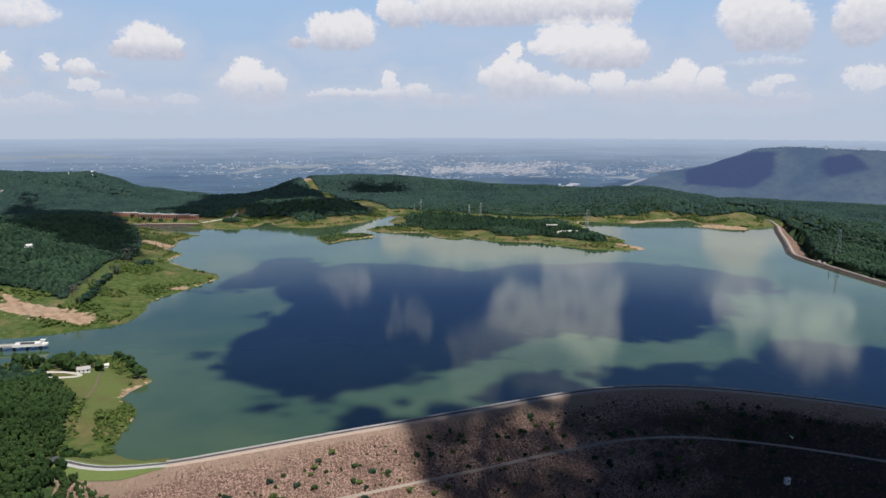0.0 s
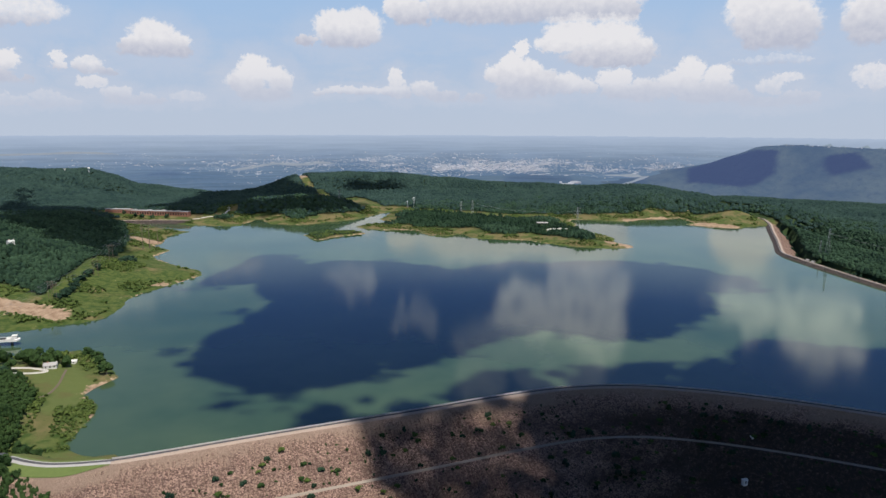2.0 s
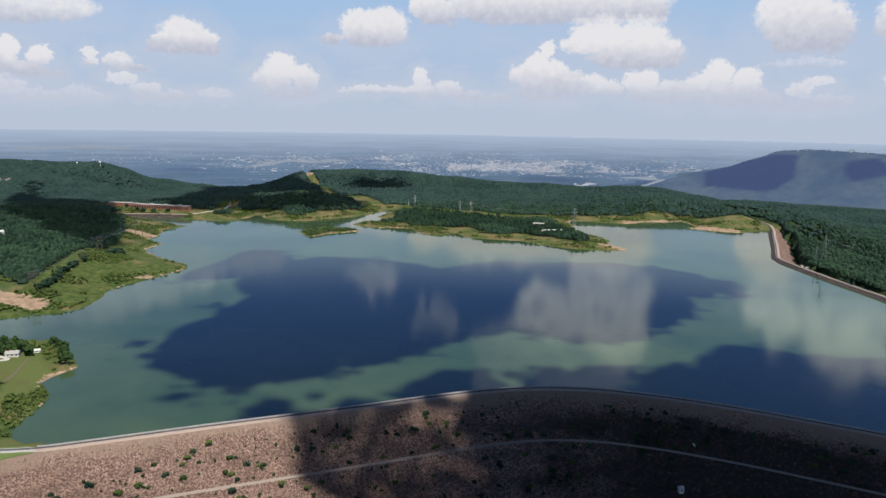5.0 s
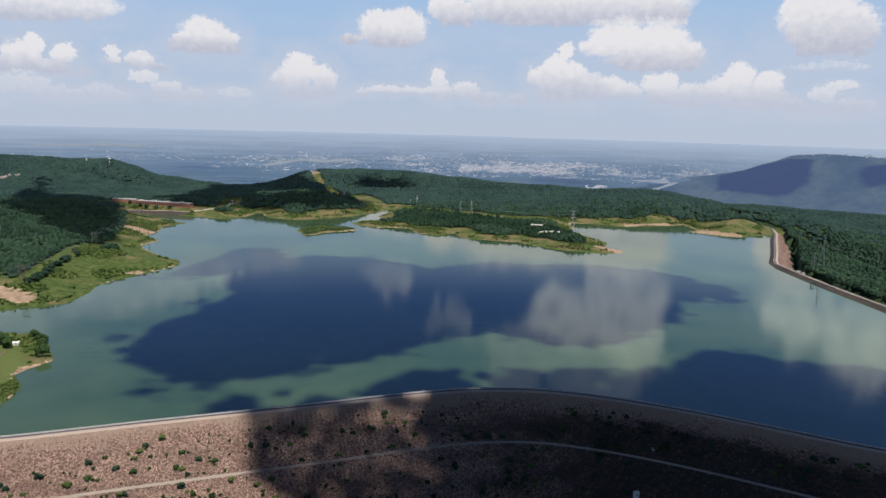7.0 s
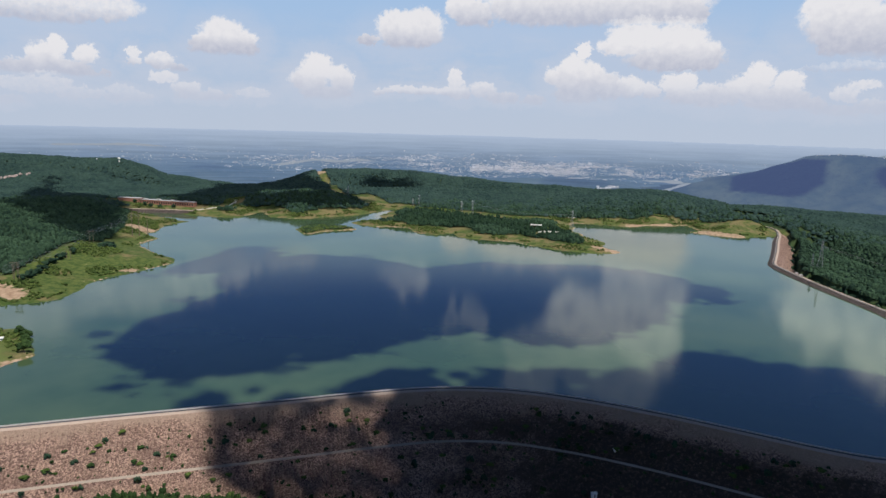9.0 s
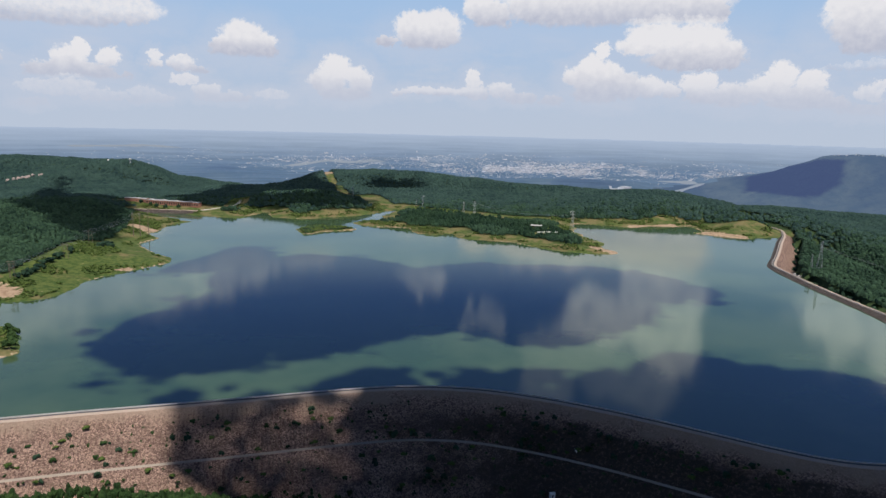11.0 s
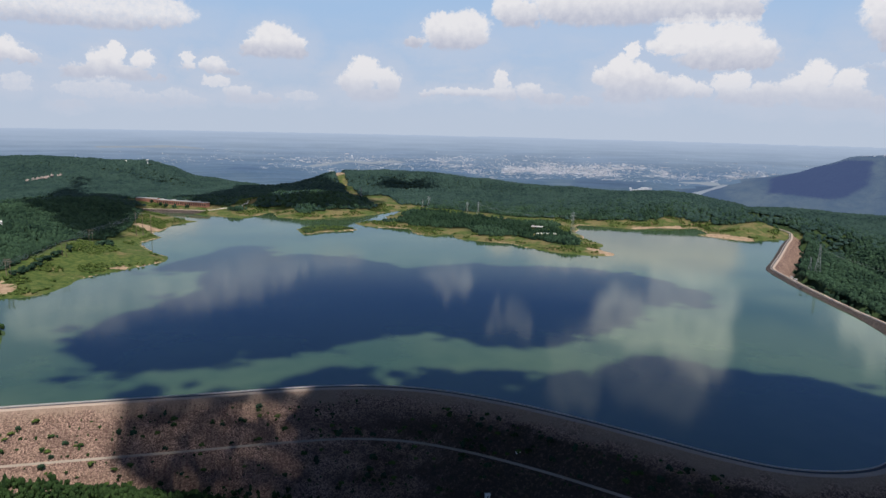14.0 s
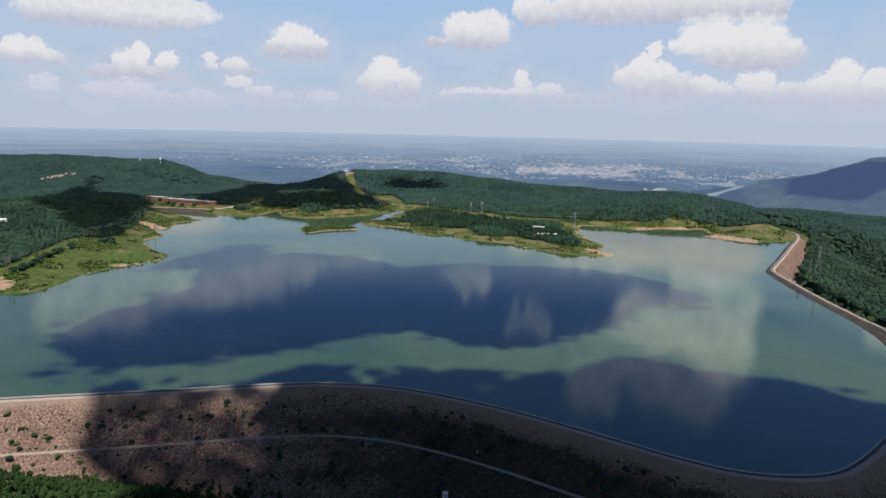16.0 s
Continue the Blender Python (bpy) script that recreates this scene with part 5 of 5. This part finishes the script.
house("utility_building", -668, 1562, ground_z(-668, 1562) + 1, -4, 58, 14, 7, 1.2, BRICK, ROOF_GREY, "low brick annex with a grey roof among trees", 12, False, "building")


# bare rock face among the trees of the far hill
def rock_outcrop():
    rng = np.random.default_rng(61)
    v, f = ico(2)
    V, Fs, base = [], [], 0
    for k in range(16):
        t = k / 15
        x, y = -1182 + 34 * t + rng.uniform(-4, 4), 1788 + 92 * t + rng.uniform(-4, 4)
        s = np.array([rng.uniform(3, 6), rng.uniform(3, 6), rng.uniform(3, 6)])
        V.append(v * (1 + rng.uniform(-0.25, 0.25, (len(v), 1))) * s + np.array([x, y, ground_z(x, y) + rng.uniform(2, 8)]))
        Fs.append(f + base)
        base += len(v)
    me = mesh_from("rock_outcrop", np.concatenate(V), np.concatenate(Fs), [mat_plain("tan sandstone", (0.36, 0.29, 0.27), 0.9, 0.2, 0.25)], None, False)
    tagged(new("rock_outcrop", me), "bare tan sandstone ledge on a wooded hillside", "rock")


rock_outcrop()


def long_building():
    """A low brick row with a pale roof above the north shore."""
    z = ground_z(-572, 1548)
    ob = empty("utility_building", pose(-572, 1548, z, 0, 0, -10), "long low red brick building with a grey flat roof", "building")
    bm = bmesh.new()
    box(bm, -75, 75, -7, -6.7, -2, 9)
    box(bm, -75, 75, 6.7, 7, -2, 9)
    box(bm, -75, -74.7, -6.7, 6.7, -2, 9)
    box(bm, 74.7, 75, -6.7, 6.7, -2, 9)
    part("wall", bm, BRICK, ob)
    bm = bmesh.new()
    box(bm, -76, 76, -7.6, 7.6, 9, 9.5)
    part("roof", bm, ROOF_GREY, ob, "grey flat roof with a pale edge")
    for k in range(24):
        bm = bmesh.new()
        cx = -72 + k * 6.26
        box(bm, cx - 1.5, cx + 1.5, -7.12, -6.6, 1.4, 6.6)
        part("window", bm, GLASS, ob)
    for k in range(13):
        bm = bmesh.new()
        cx = -75 + k * 12.5
        box(bm, cx - 0.5, cx + 0.5, -7.6, -7.0, -2, 9)
        part("pilaster", bm, BRICK, ob)
    for k in range(4):
        bm = bmesh.new()
        cx = -58 + k * 36
        box(bm, cx - 4, cx + 4, -3, 3, 9.5, 11.6)
        part("roof_unit", bm, CONCRETE, ob, "grey rooftop unit")


def embankment(pts, top, crest, run, label):
    x, y, nx, ny = resample(pts, 4.0)
    rows = [(-crest / 2 - run, -3), (-crest / 2, top), (crest / 2, top), (crest / 2 + run, -3)]
    V = np.stack([np.stack([x + nx * o, y + ny * o, z + 0 * x], 1) for o, z in rows], 0)
    faces = grid_faces(len(x), len(rows))[:, ::-1]
    kind = np.repeat([0, 1, 0], len(x) - 1)
    me = mesh_from("embankment", V.reshape(-1, 3), faces, [RIPRAP, GRAVEL], kind, False)
    tagged(new("embankment", me), label, "embankment", kind="structure")


long_building()
embankment([(-690, 1462), (-640, 1474), (-580, 1484), (-520, 1486), (-480, 1484)], 7.0, 8.0, 11.0, "low dark rock embankment closing the inlet")
for k, (x, y) in enumerate([(-618, 1530), (-600, 1524), (-575, 1520), (-540, 1516), (-650, 1545)]):
    make_tree(x, y, 10, 5.5, 400 + k, "dark round tree before the brick building", "trees by the brick building", 1.0, LEAF)


def lattice_tower(x, y, tall, base, turn, label, group, arms=3):
    """A steel transmission tower: four legs, bracing, cross-arms and insulators."""
    ob = empty("transmission_tower", pose(x, y, base, 0, 0, turn), label, "tower", group)
    foot, waist, neck = tall * 0.095, tall * 0.03, tall * 0.022

    def half(z):
        return foot + (waist - foot) * min(1, z / (tall * 0.62)) if z < tall * 0.62 else waist + (neck - waist) * (z - tall * 0.62) / (tall * 0.38)

    for sx in (-1, 1):
        for sy in (-1, 1):
            bm = bmesh.new()
            zs = [-1.5, tall * 0.62, tall]
            for a, b in zip(zs[:-1], zs[1:]):
                beam(bm, (sx * half(a), sy * half(a), a), (sx * half(b), sy * half(b), b), 0.34)
            part("leg", bm, STEEL, ob)
    bm = bmesh.new()
    levels = [tall * f for f in (0.02, 0.2, 0.36, 0.5, 0.62, 0.72, 0.82, 0.91, 1.0)]
    for a, b in zip(levels[:-1], levels[1:]):
        p, q = half(a), half(b)
        for s in (-1, 1):
            beam(bm, (-p, s * p, a), (q, s * q, b), 0.15)
            beam(bm, (p, s * p, a), (-q, s * q, b), 0.15)
            beam(bm, (s * p, -p, a), (s * q, q, b), 0.15)
            beam(bm, (s * p, p, a), (s * q, -q, b), 0.15)
            beam(bm, (-q, s * q, b), (q, s * q, b), 0.15)
    part("bracing", bm, STEEL, ob)
    for k in range(arms):
        z = tall * (0.68 + 0.13 * k)
        reach = tall * (0.17 - 0.02 * k)
        bm = bmesh.new()
        for s in (-1, 1):
            beam(bm, (s * half(z), -half(z), z), (s * reach, 0, z + 0.4), 0.25)
            beam(bm, (s * half(z), half(z), z), (s * reach, 0, z + 0.4), 0.25)
            beam(bm, (s * half(z), 0, z + tall * 0.04), (s * reach, 0, z + 0.4), 0.2)
        arm = part("crossarm", bm, STEEL, ob)
        for s in (-1, 1):
            bm = bmesh.new()
            beam(bm, (s * reach, 0, z + 0.4), (s * reach, 0, z - 2.2), 0.3, 6)
            part("insulator", bm, DARK_METAL, arm)
    return ob


TOWERS = [(352, 1386, 46, 20), (146, 1572, 32, 20), (120, 1580, 28, 20), (6, 1722, 28, 15), (-12, 1735, 18, 15), (-198, 1815, 32, 30),
          (697, 1089, 47, 60), (689, 1097, 26, 60)]
for x, y, tall, turn in TOWERS:
    lattice_tower(x, y, tall, ground_z(x, y), turn, "tall grey steel lattice transmission tower", "transmission towers")


def wire_run(a, b, count, spread, sag, label, thick=0.13):
    """Cables strung between two heads."""
    a, b = Vector(a), Vector(b)
    side = Vector((-(b - a).y, (b - a).x, 0)).normalized()
    ob = empty("power_line", Matrix.Translation(a), label, "cable", "power lines")
    for k in range(count):
        o = side * (k - (count - 1) / 2) * spread
        bm = bmesh.new()
        last = None
        for i in range(17):
            t = i / 16
            p = a.lerp(b, t) + o - Vector((0, 0, sag * 4 * t * (1 - t))) - a
            if last is not None:
                beam(bm, last, p, thick, 3)
            last = p
        part("cable", bm, WIRE, ob)
    return ob


wire_run((697, 1089, 44), (980, 640, 20), 3, 4.5, 14, "thin steel cables running down from a tower")
wire_run((352, 1386, ground_z(352, 1386) + 38), (146, 1572, ground_z(146, 1572) + 27), 3, 4.5, 10, "thin steel cables between lattice towers")


def mast_pole(x, y, tall, label, group, wide=0.9):
    """A tapered steel pole with short arms."""
    ob = empty("power_pole", pose(x, y, ground_z(x, y), 0, 0, 12), label, "pole", group)
    bm = bmesh.new()
    bmesh.ops.create_cone(bm, cap_ends=True, segments=8, radius1=wide / 2 + 0.25, radius2=wide / 4, depth=tall + 1.5, matrix=Matrix.Translation((0, 0, tall / 2 - 0.7)))
    part("shaft", bm, RUST, ob)
    for k in range(3):
        bm = bmesh.new()
        z = tall * (0.78 + 0.08 * k)
        beam(bm, (-2.6, 0, z + 0.5), (2.6, 0, z + 0.5), 0.3)
        part("arm", bm, RUST, ob)
    return ob


for x, y in ((-436, 1148), (-428, 1156), (-418, 1166)):
    mast_pole(x, y, 44, "tall slender rust-brown steel power pole on the shore", "steel power poles")


def h_frame(x, y, tall, turn):
    ob = empty("power_pole", pose(x, y, ground_z(x, y), 0, 0, turn), "weathered timber two-legged power pole in the meadow", "pole", "timber power poles")
    for s in (-1, 1):
        bm = bmesh.new()
        bmesh.ops.create_cone(bm, cap_ends=True, segments=7, radius1=0.32, radius2=0.2, depth=tall + 1, matrix=Matrix.Translation((s * 2.6, 0, tall / 2 - 0.5)))
        part("post", bm, TIMBER, ob)
    bm = bmesh.new()
    box(bm, -5, 5, -0.2, 0.2, tall - 2.2, tall - 1.7)
    part("crossarm", bm, TIMBER, ob)
    bm = bmesh.new()
    beam(bm, (-2.6, 0, tall * 0.45), (2.6, 0, tall * 0.75), 0.2)
    beam(bm, (2.6, 0, tall * 0.45), (-2.6, 0, tall * 0.75), 0.2)
    part("brace", bm, TIMBER, ob)


for x, y in ((-388, 797), (-396, 805), (-394, 907), (-418, 1000)):
    h_frame(x, y, 22, 15)
zA, zC, zP = ground_z(-390, 800) + 20, ground_z(-394, 907) + 20, ground_z(-428, 1156) + 42
wire_run((-428, 1156, zP), (-420, 1000, ground_z(-418, 1000) + 20), 5, 5.0, 4, "several parallel cables above the meadow")
wire_run((-420, 1000, ground_z(-418, 1000) + 20), (-394, 907, zC), 5, 5.0, 2, "several parallel cables above the meadow")
wire_run((-394, 907, zC), (-390, 800, zA), 5, 5.0, 2.5, "several parallel cables above the meadow")
wire_run((-390, 800, zA), (-405, 672, 16), 5, 5.0, 2, "several parallel cables running down to the intake")


def intake():
    """The white intake platform at the end of its bridge."""
    ob = empty("intake_platform", pose(-360, 669, 0, 0, 0, 11), "white concrete intake platform at the end of a bridge", "platform")
    bm = bmesh.new()
    box(bm, -22, 4, -4.5, 4.5, 4.4, 6.0)
    bmesh.ops.create_cone(bm, cap_ends=True, segments=20, radius1=4.5, radius2=4.5, depth=1.6, matrix=Matrix.Translation((4, 0, 5.2)))
    part("deck", bm, PAINT_WHITE, ob)
    bm = bmesh.new()
    box(bm, -75, -22, -2.6, 2.6, 4.6, 5.6)
    part("bridge_deck", bm, CONCRETE, ob, "grey concrete bridge deck")
    for s in (-1, 1):
        bm = bmesh.new()
        box(bm, -22, 4, s * 4.4 - 0.15, s * 4.4 + 0.15, 6.0, 7.1)
        part("parapet", bm, PAINT_WHITE, ob)
        bm = bmesh.new()
        box(bm, -75, -22, s * 2.5 - 0.1, s * 2.5 + 0.1, 5.6, 6.5)
        part("bridge_rail", bm, CONCRETE, ob)
    for k in range(7):
        bm = bmesh.new()
        bmesh.ops.create_cone(bm, cap_ends=True, segments=10, radius1=1.1, radius2=1.1, depth=13, matrix=Matrix.Translation((-68 + k * 11.5, 0, -1.9)))
        part("pier", bm, DARK_METAL, ob, "dark pier")
    bm = bmesh.new()
    box(bm, 2.2, 6.2, -2, 2, 6.0, 9.4)
    box(bm, 1.9, 6.5, -2.3, 2.3, 9.4, 9.8)
    cabin = part("cabin", bm, PAINT_WHITE, ob, "white control cabin")
    bm = bmesh.new()
    box(bm, 2.1, 6.3, -1.2, 1.2, 7.2, 8.5)
    part("window", bm, GLASS, cabin)
    bm = bmesh.new()
    box(bm, -16, -4, -1.4, 1.4, 6.0, 7.6)
    part("gate_housing", bm, DARK_METAL, ob, "dark gate housing")


intake()


def small_shed(x, y, z, turn, label):
    ob = empty("instrument_shed", pose(x, y, z, 0, 0, turn), label, "shed", "instrument sheds")
    bm = bmesh.new()
    box(bm, -1.5, 1.5, -1.2, 1.2, -1.5, 2.3)
    part("wall", bm, PAINT_WHITE, ob)
    bm = bmesh.new()
    gable(bm, -1.5, 1.5, -1.2, 1.2, 2.3, 0.6, 0.25)
    part("roof", bm, ROOF_WHITE, ob)
    bm = bmesh.new()
    box(bm, -0.45, 0.45, -1.28, -1.15, -0.1, 1.9)
    part("door", bm, DARK_METAL, ob)


small_shed(270, 452, 7.2, 20, "small white instrument shed on the rockfill slope")
small_shed(253, 424.5, -8.6, 15, "small white instrument shed low on the rockfill slope")


def pavilion():
    z = ground_z(282, 1402)
    ob = empty("pavilion", pose(282, 1402, z, 0, 0, -8), "open pavilion with a long grey metal roof", "pavilion")
    bm = bmesh.new()
    gable(bm, -11, 11, -4.5, 4.5, 6.0, 1.4, 0.8)
    part("roof", bm, ROOF_GREY, ob)
    for k in range(5):
        for s in (-1, 1):
            bm = bmesh.new()
            beam(bm, (-10 + k * 5, s * 4, -1), (-10 + k * 5, s * 4, 6.1), 0.35)
            part("post", bm, TIMBER, ob)
    bm = bmesh.new()
    box(bm, -11, 11, -4.5, 4.5, -1.0, 0.15)
    part("floor_slab", bm, CONCRETE, ob)


pavilion()


def camper(x, y, turn):
    ob = empty("camper_van", pose(x, y, ground_z(x, y) + 0.2, 0, 0, turn), "white camper van parked among the trees", "vehicle", "parked campers")
    bm = bmesh.new()
    got = box(bm, -3.4, 2.4, -1.15, 1.15, 0.5, 3.1)
    bmesh.ops.bevel(bm, geom=list(bm.edges), offset=0.2, segments=2, affect="EDGES")
    box(bm, 2.3, 3.6, -1.0, 1.0, 0.5, 1.7)
    part("body", bm, PAINT_WHITE, ob)
    for sx in (-2.2, 2.4):
        for sy in (-1, 1):
            bm = bmesh.new()
            bmesh.ops.create_cone(bm, cap_ends=True, segments=12, radius1=0.42, radius2=0.42, depth=0.3, matrix=pose(sx, sy * 1.05, 0.42, 90, 0, 0))
            part("wheel", bm, DARK_METAL, ob)
    bm = bmesh.new()
    box(bm, 2.25, 2.46, -0.9, 0.9, 1.8, 2.6)
    part("windscreen", bm, GLASS, ob)


for k in range(9):
    camper(284 + k * 5.4, 1337 + k * 1.8 + (k % 3) * 2.0, 20 + k * 37)
strip("footpath", [(283, 1338), (280, 1314), (275, 1294)], 2.0, ROAD_PALE, "pale footpath down to the shore")


def kiosk(x, y, turn):
    z = float(crest_height(x, y)) - 0.4
    ob = empty("kiosk", pose(x, y, z, 0, 0, turn), "small white roadside kiosk by the dam road", "kiosk", "kiosks by the road")
    bm = bmesh.new()
    box(bm, -2, 2, -1.2, 1.2, -4, 1.2)
    part("wall", bm, PAINT_WHITE, ob)
    bm = bmesh.new()
    box(bm, -3.4, 3.4, -1.8, 1.8, 1.2, 1.5)
    part("roof", bm, ROOF_GREY, ob)


kiosk(655.5, 1072, 90)
kiosk(656, 1058, 92)


def gauge():
    ob = empty("gauge_post", pose(642, 1000, 0, 0, 0, 0), "dark steel water gauge post on the riprap", "gauge")
    for k in range(4):
        bm = bmesh.new()
        beam(bm, (-1.2 + 2.4 * (k % 2), -1.2 + 2.4 * (k // 2), -7), (-1.2 + 2.4 * (k % 2), -1.2 + 2.4 * (k // 2), 6), 0.35)
        part("leg", bm, DARK_METAL, ob)
    bm = bmesh.new()
    box(bm, -1.8, 1.8, -1.8, 1.8, 5.6, 6.2)
    part("platform", bm, DARK_METAL, ob)


gauge()


def water_tank(x, y, tall, wide):
    ob = empty("water_tower", pose(x, y, ground_z(x, y)), "white water tower standing above ridge-top woodland", "tower", "white ridge towers")
    bm = bmesh.new()
    bmesh.ops.create_cone(bm, cap_ends=True, segments=16, radius1=wide * 0.4, radius2=wide * 0.35, depth=tall, matrix=Matrix.Translation((0, 0, tall / 2 - 1)))
    part("stem", bm, PAINT_WHITE, ob)
    bm = bmesh.new()
    bmesh.ops.create_uvsphere(bm, u_segments=16, v_segments=10, radius=wide)
    for v in bm.verts:
        v.co.z = v.co.z * 0.7 + tall
    part("tank", bm, PAINT_WHITE, ob)


water_tank(-1040, 2168, 17, 4.2)
water_tank(-1100, 2140, 11, 2.6)


# ---------------------------------------------------------------- the distance: town, river, houses on the mountain
def mat_town():
    m, n = material("town buildings far off with emissive haze")
    geo = n.add("ShaderNodeNewGeometry")
    rnd = geo.outputs["Random Per Island"]
    col = n.ramp(rnd, [(0.0, (0.36, 0.37, 0.40)), (0.35, (0.58, 0.57, 0.58)), (0.55, (0.82, 0.82, 0.85)), (0.8, (0.60, 0.55, 0.55)), (1.0, (0.95, 0.95, 0.97))])
    d = n.add("ShaderNodeBsdfDiffuse", {"Color": col})
    # haze before the town, mixed in as a share of blue emission
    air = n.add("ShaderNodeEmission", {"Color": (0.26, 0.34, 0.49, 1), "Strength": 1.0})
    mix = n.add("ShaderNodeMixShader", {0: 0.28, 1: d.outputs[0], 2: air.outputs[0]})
    n.add("ShaderNodeOutputMaterial", {"Surface": mix.outputs[0]})
    return m


def mat_river():
    m, n = material("river far off with emissive haze")
    pos = n.add("ShaderNodeNewGeometry").outputs["Position"]
    g = n.add("ShaderNodeBsdfPrincipled", {"Base Color": (0.16, 0.19, 0.21, 1), "Roughness": 0.25})
    # pale emission stands for the haze over the river
    air = n.add("ShaderNodeEmission", {"Color": n.mix(n.noise(pos, 0.02), (0.34, 0.40, 0.50), (0.42, 0.47, 0.56)), "Strength": 1.0})
    mix = n.add("ShaderNodeMixShader", {0: 0.6, 1: g.outputs[0], 2: air.outputs[0]})
    n.add("ShaderNodeOutputMaterial", {"Surface": mix.outputs[0]})
    return m


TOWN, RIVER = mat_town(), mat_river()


def boxes(name, x, y, wide, deep, tall, label):
    """Many plain far buildings in one mesh."""
    z = height(x, y)
    rng = np.random.default_rng(5)
    a = rng.uniform(-0.15, 0.15, len(x)) - np.arctan2(x - 150, y)
    corner = np.array([(-1, -1), (1, -1), (1, 1), (-1, 1)]) * 0.5
    ring = np.stack([np.stack([x + cx * wide * np.cos(a) - cy * deep * np.sin(a), y + cx * wide * np.sin(a) + cy * deep * np.cos(a)], 1) for cx, cy in corner], 1)
    lo = np.concatenate([ring, np.broadcast_to((z - 14)[:, None, None], (len(x), 4, 1))], 2)
    hi = np.concatenate([ring, np.broadcast_to((z + tall)[:, None, None], (len(x), 4, 1))], 2)
    V = np.concatenate([lo, hi], 1).reshape(-1, 3)
    f = np.array([(0, 1, 5, 4), (1, 2, 6, 5), (2, 3, 7, 6), (3, 0, 4, 7), (4, 5, 6, 7)])
    F = (f[None] + (np.arange(len(x)) * 8)[:, None, None]).reshape(-1, 4)
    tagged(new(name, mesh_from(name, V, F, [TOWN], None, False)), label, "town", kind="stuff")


def build_town():
    rng = np.random.default_rng(14)
    n = 170000
    az, r = np.radians(rng.uniform(-36, 34, n)), rng.uniform(4330, 4830, n)
    x, y = 150 + r * np.sin(az), r * np.cos(az)
    deg = np.degrees(az)
    dry = (far_height(x, y, True) - far_height(x, y, False) < 2) & (r < 4740)
    core = np.exp(-((deg - 4) / 13) ** 2) * np.exp(-((r - 4575 - 12 * np.sin(deg * 0.5)) / 66) ** 2)
    belt = 0.4 * np.exp(-((r - 4590) / 90) ** 2) * np.exp(-((deg - 2) / 20) ** 2)
    patch = smooth(fbm(deg * 26, (r - 4300) * 1.1, 62, 5, 71), 0.42, 0.66)
    dens = np.clip(core * 0.8 + belt, 0, 1) * (0.12 + patch * 0.88) + 0.008 * patch
    ok = (rng.uniform(0, 1, n) < dens * 0.85) & dry
    x, y, k = x[ok], y[ok], ok.sum()
    big = rng.uniform(0, 1, k) < 0.06
    wide = np.where(big, rng.uniform(12, 30, k), rng.uniform(3, 9, k))
    tall = np.where(big, rng.uniform(1.2, 2, k), rng.uniform(0.8, 2, k) + (rng.uniform(0, 1, k) < 0.015) * 6)
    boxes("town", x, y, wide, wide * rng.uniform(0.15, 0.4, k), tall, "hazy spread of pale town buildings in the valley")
    t = rng.uniform(0, 1, 26)
    mx, my = 2050 + t * 400 + rng.uniform(-12, 12, 26), 4058 - t * 320 - rng.uniform(0, 40, 26)
    boxes("mountain_houses", mx, my, rng.uniform(4, 9, 26), rng.uniform(4, 6, 26), rng.uniform(1.0, 2.4, 26), "small pale houses along the mountain top")
    mx, my = rng.normal(1600, 35, 14), rng.normal(3560, 30, 14)
    boxes("valley_houses", mx, my, rng.uniform(14, 34, 14), rng.uniform(8, 14, 14), rng.uniform(6, 10, 14), "small pale houses at the mountain's foot")
    hx, hy = rng.normal(905, 60, 12), rng.normal(4090, 14, 12)
    boxes("valley_houses", hx, hy, rng.uniform(14, 40, 12), rng.uniform(8, 14, 12), rng.uniform(5, 8, 12), "small pale houses below a wooded hill")


def far_water(pts, width, label):
    x, y, nx, ny = resample(pts, 12.0)
    reach = np.linspace(0, 1, len(x))
    wide = width * (0.45 + 1.1 * fbm(x, y, 90, 3, 83)) * smooth(reach, 0, 0.06) * smooth(reach, 1.0, 0.8)
    rows = []
    for o in np.linspace(-0.5, 0.5, 5):
        a, b = x + nx * o * wide, y + ny * o * wide
        rows.append(np.stack([a, b, height(a, b) + 4.0], 1))
    me = mesh_from("river", np.stack(rows, 0).reshape(-1, 3), grid_faces(len(x), 5)[:, ::-1], [RIVER], None, True)
    tagged(new("river", me), label, "river", kind="structure")


build_town()
far_water([(1180, 4060), (1262, 4120), (1330, 4165), (1388, 4215), (1405, 4255), (1366, 4300), (1290, 4325), (1200, 4345), (1130, 4372)], 52, "pale winding river in the valley")
far_water([(-1250, 4330), (-1120, 4400), (-1000, 4470), (-860, 4490), (-700, 4530), (-560, 4520)], 26, "pale winding river beside the town")
far_water([(-2500, 3930), (-2300, 4060), (-2100, 4180), (-1900, 4260)], 20, "pale stretch of river in the haze")
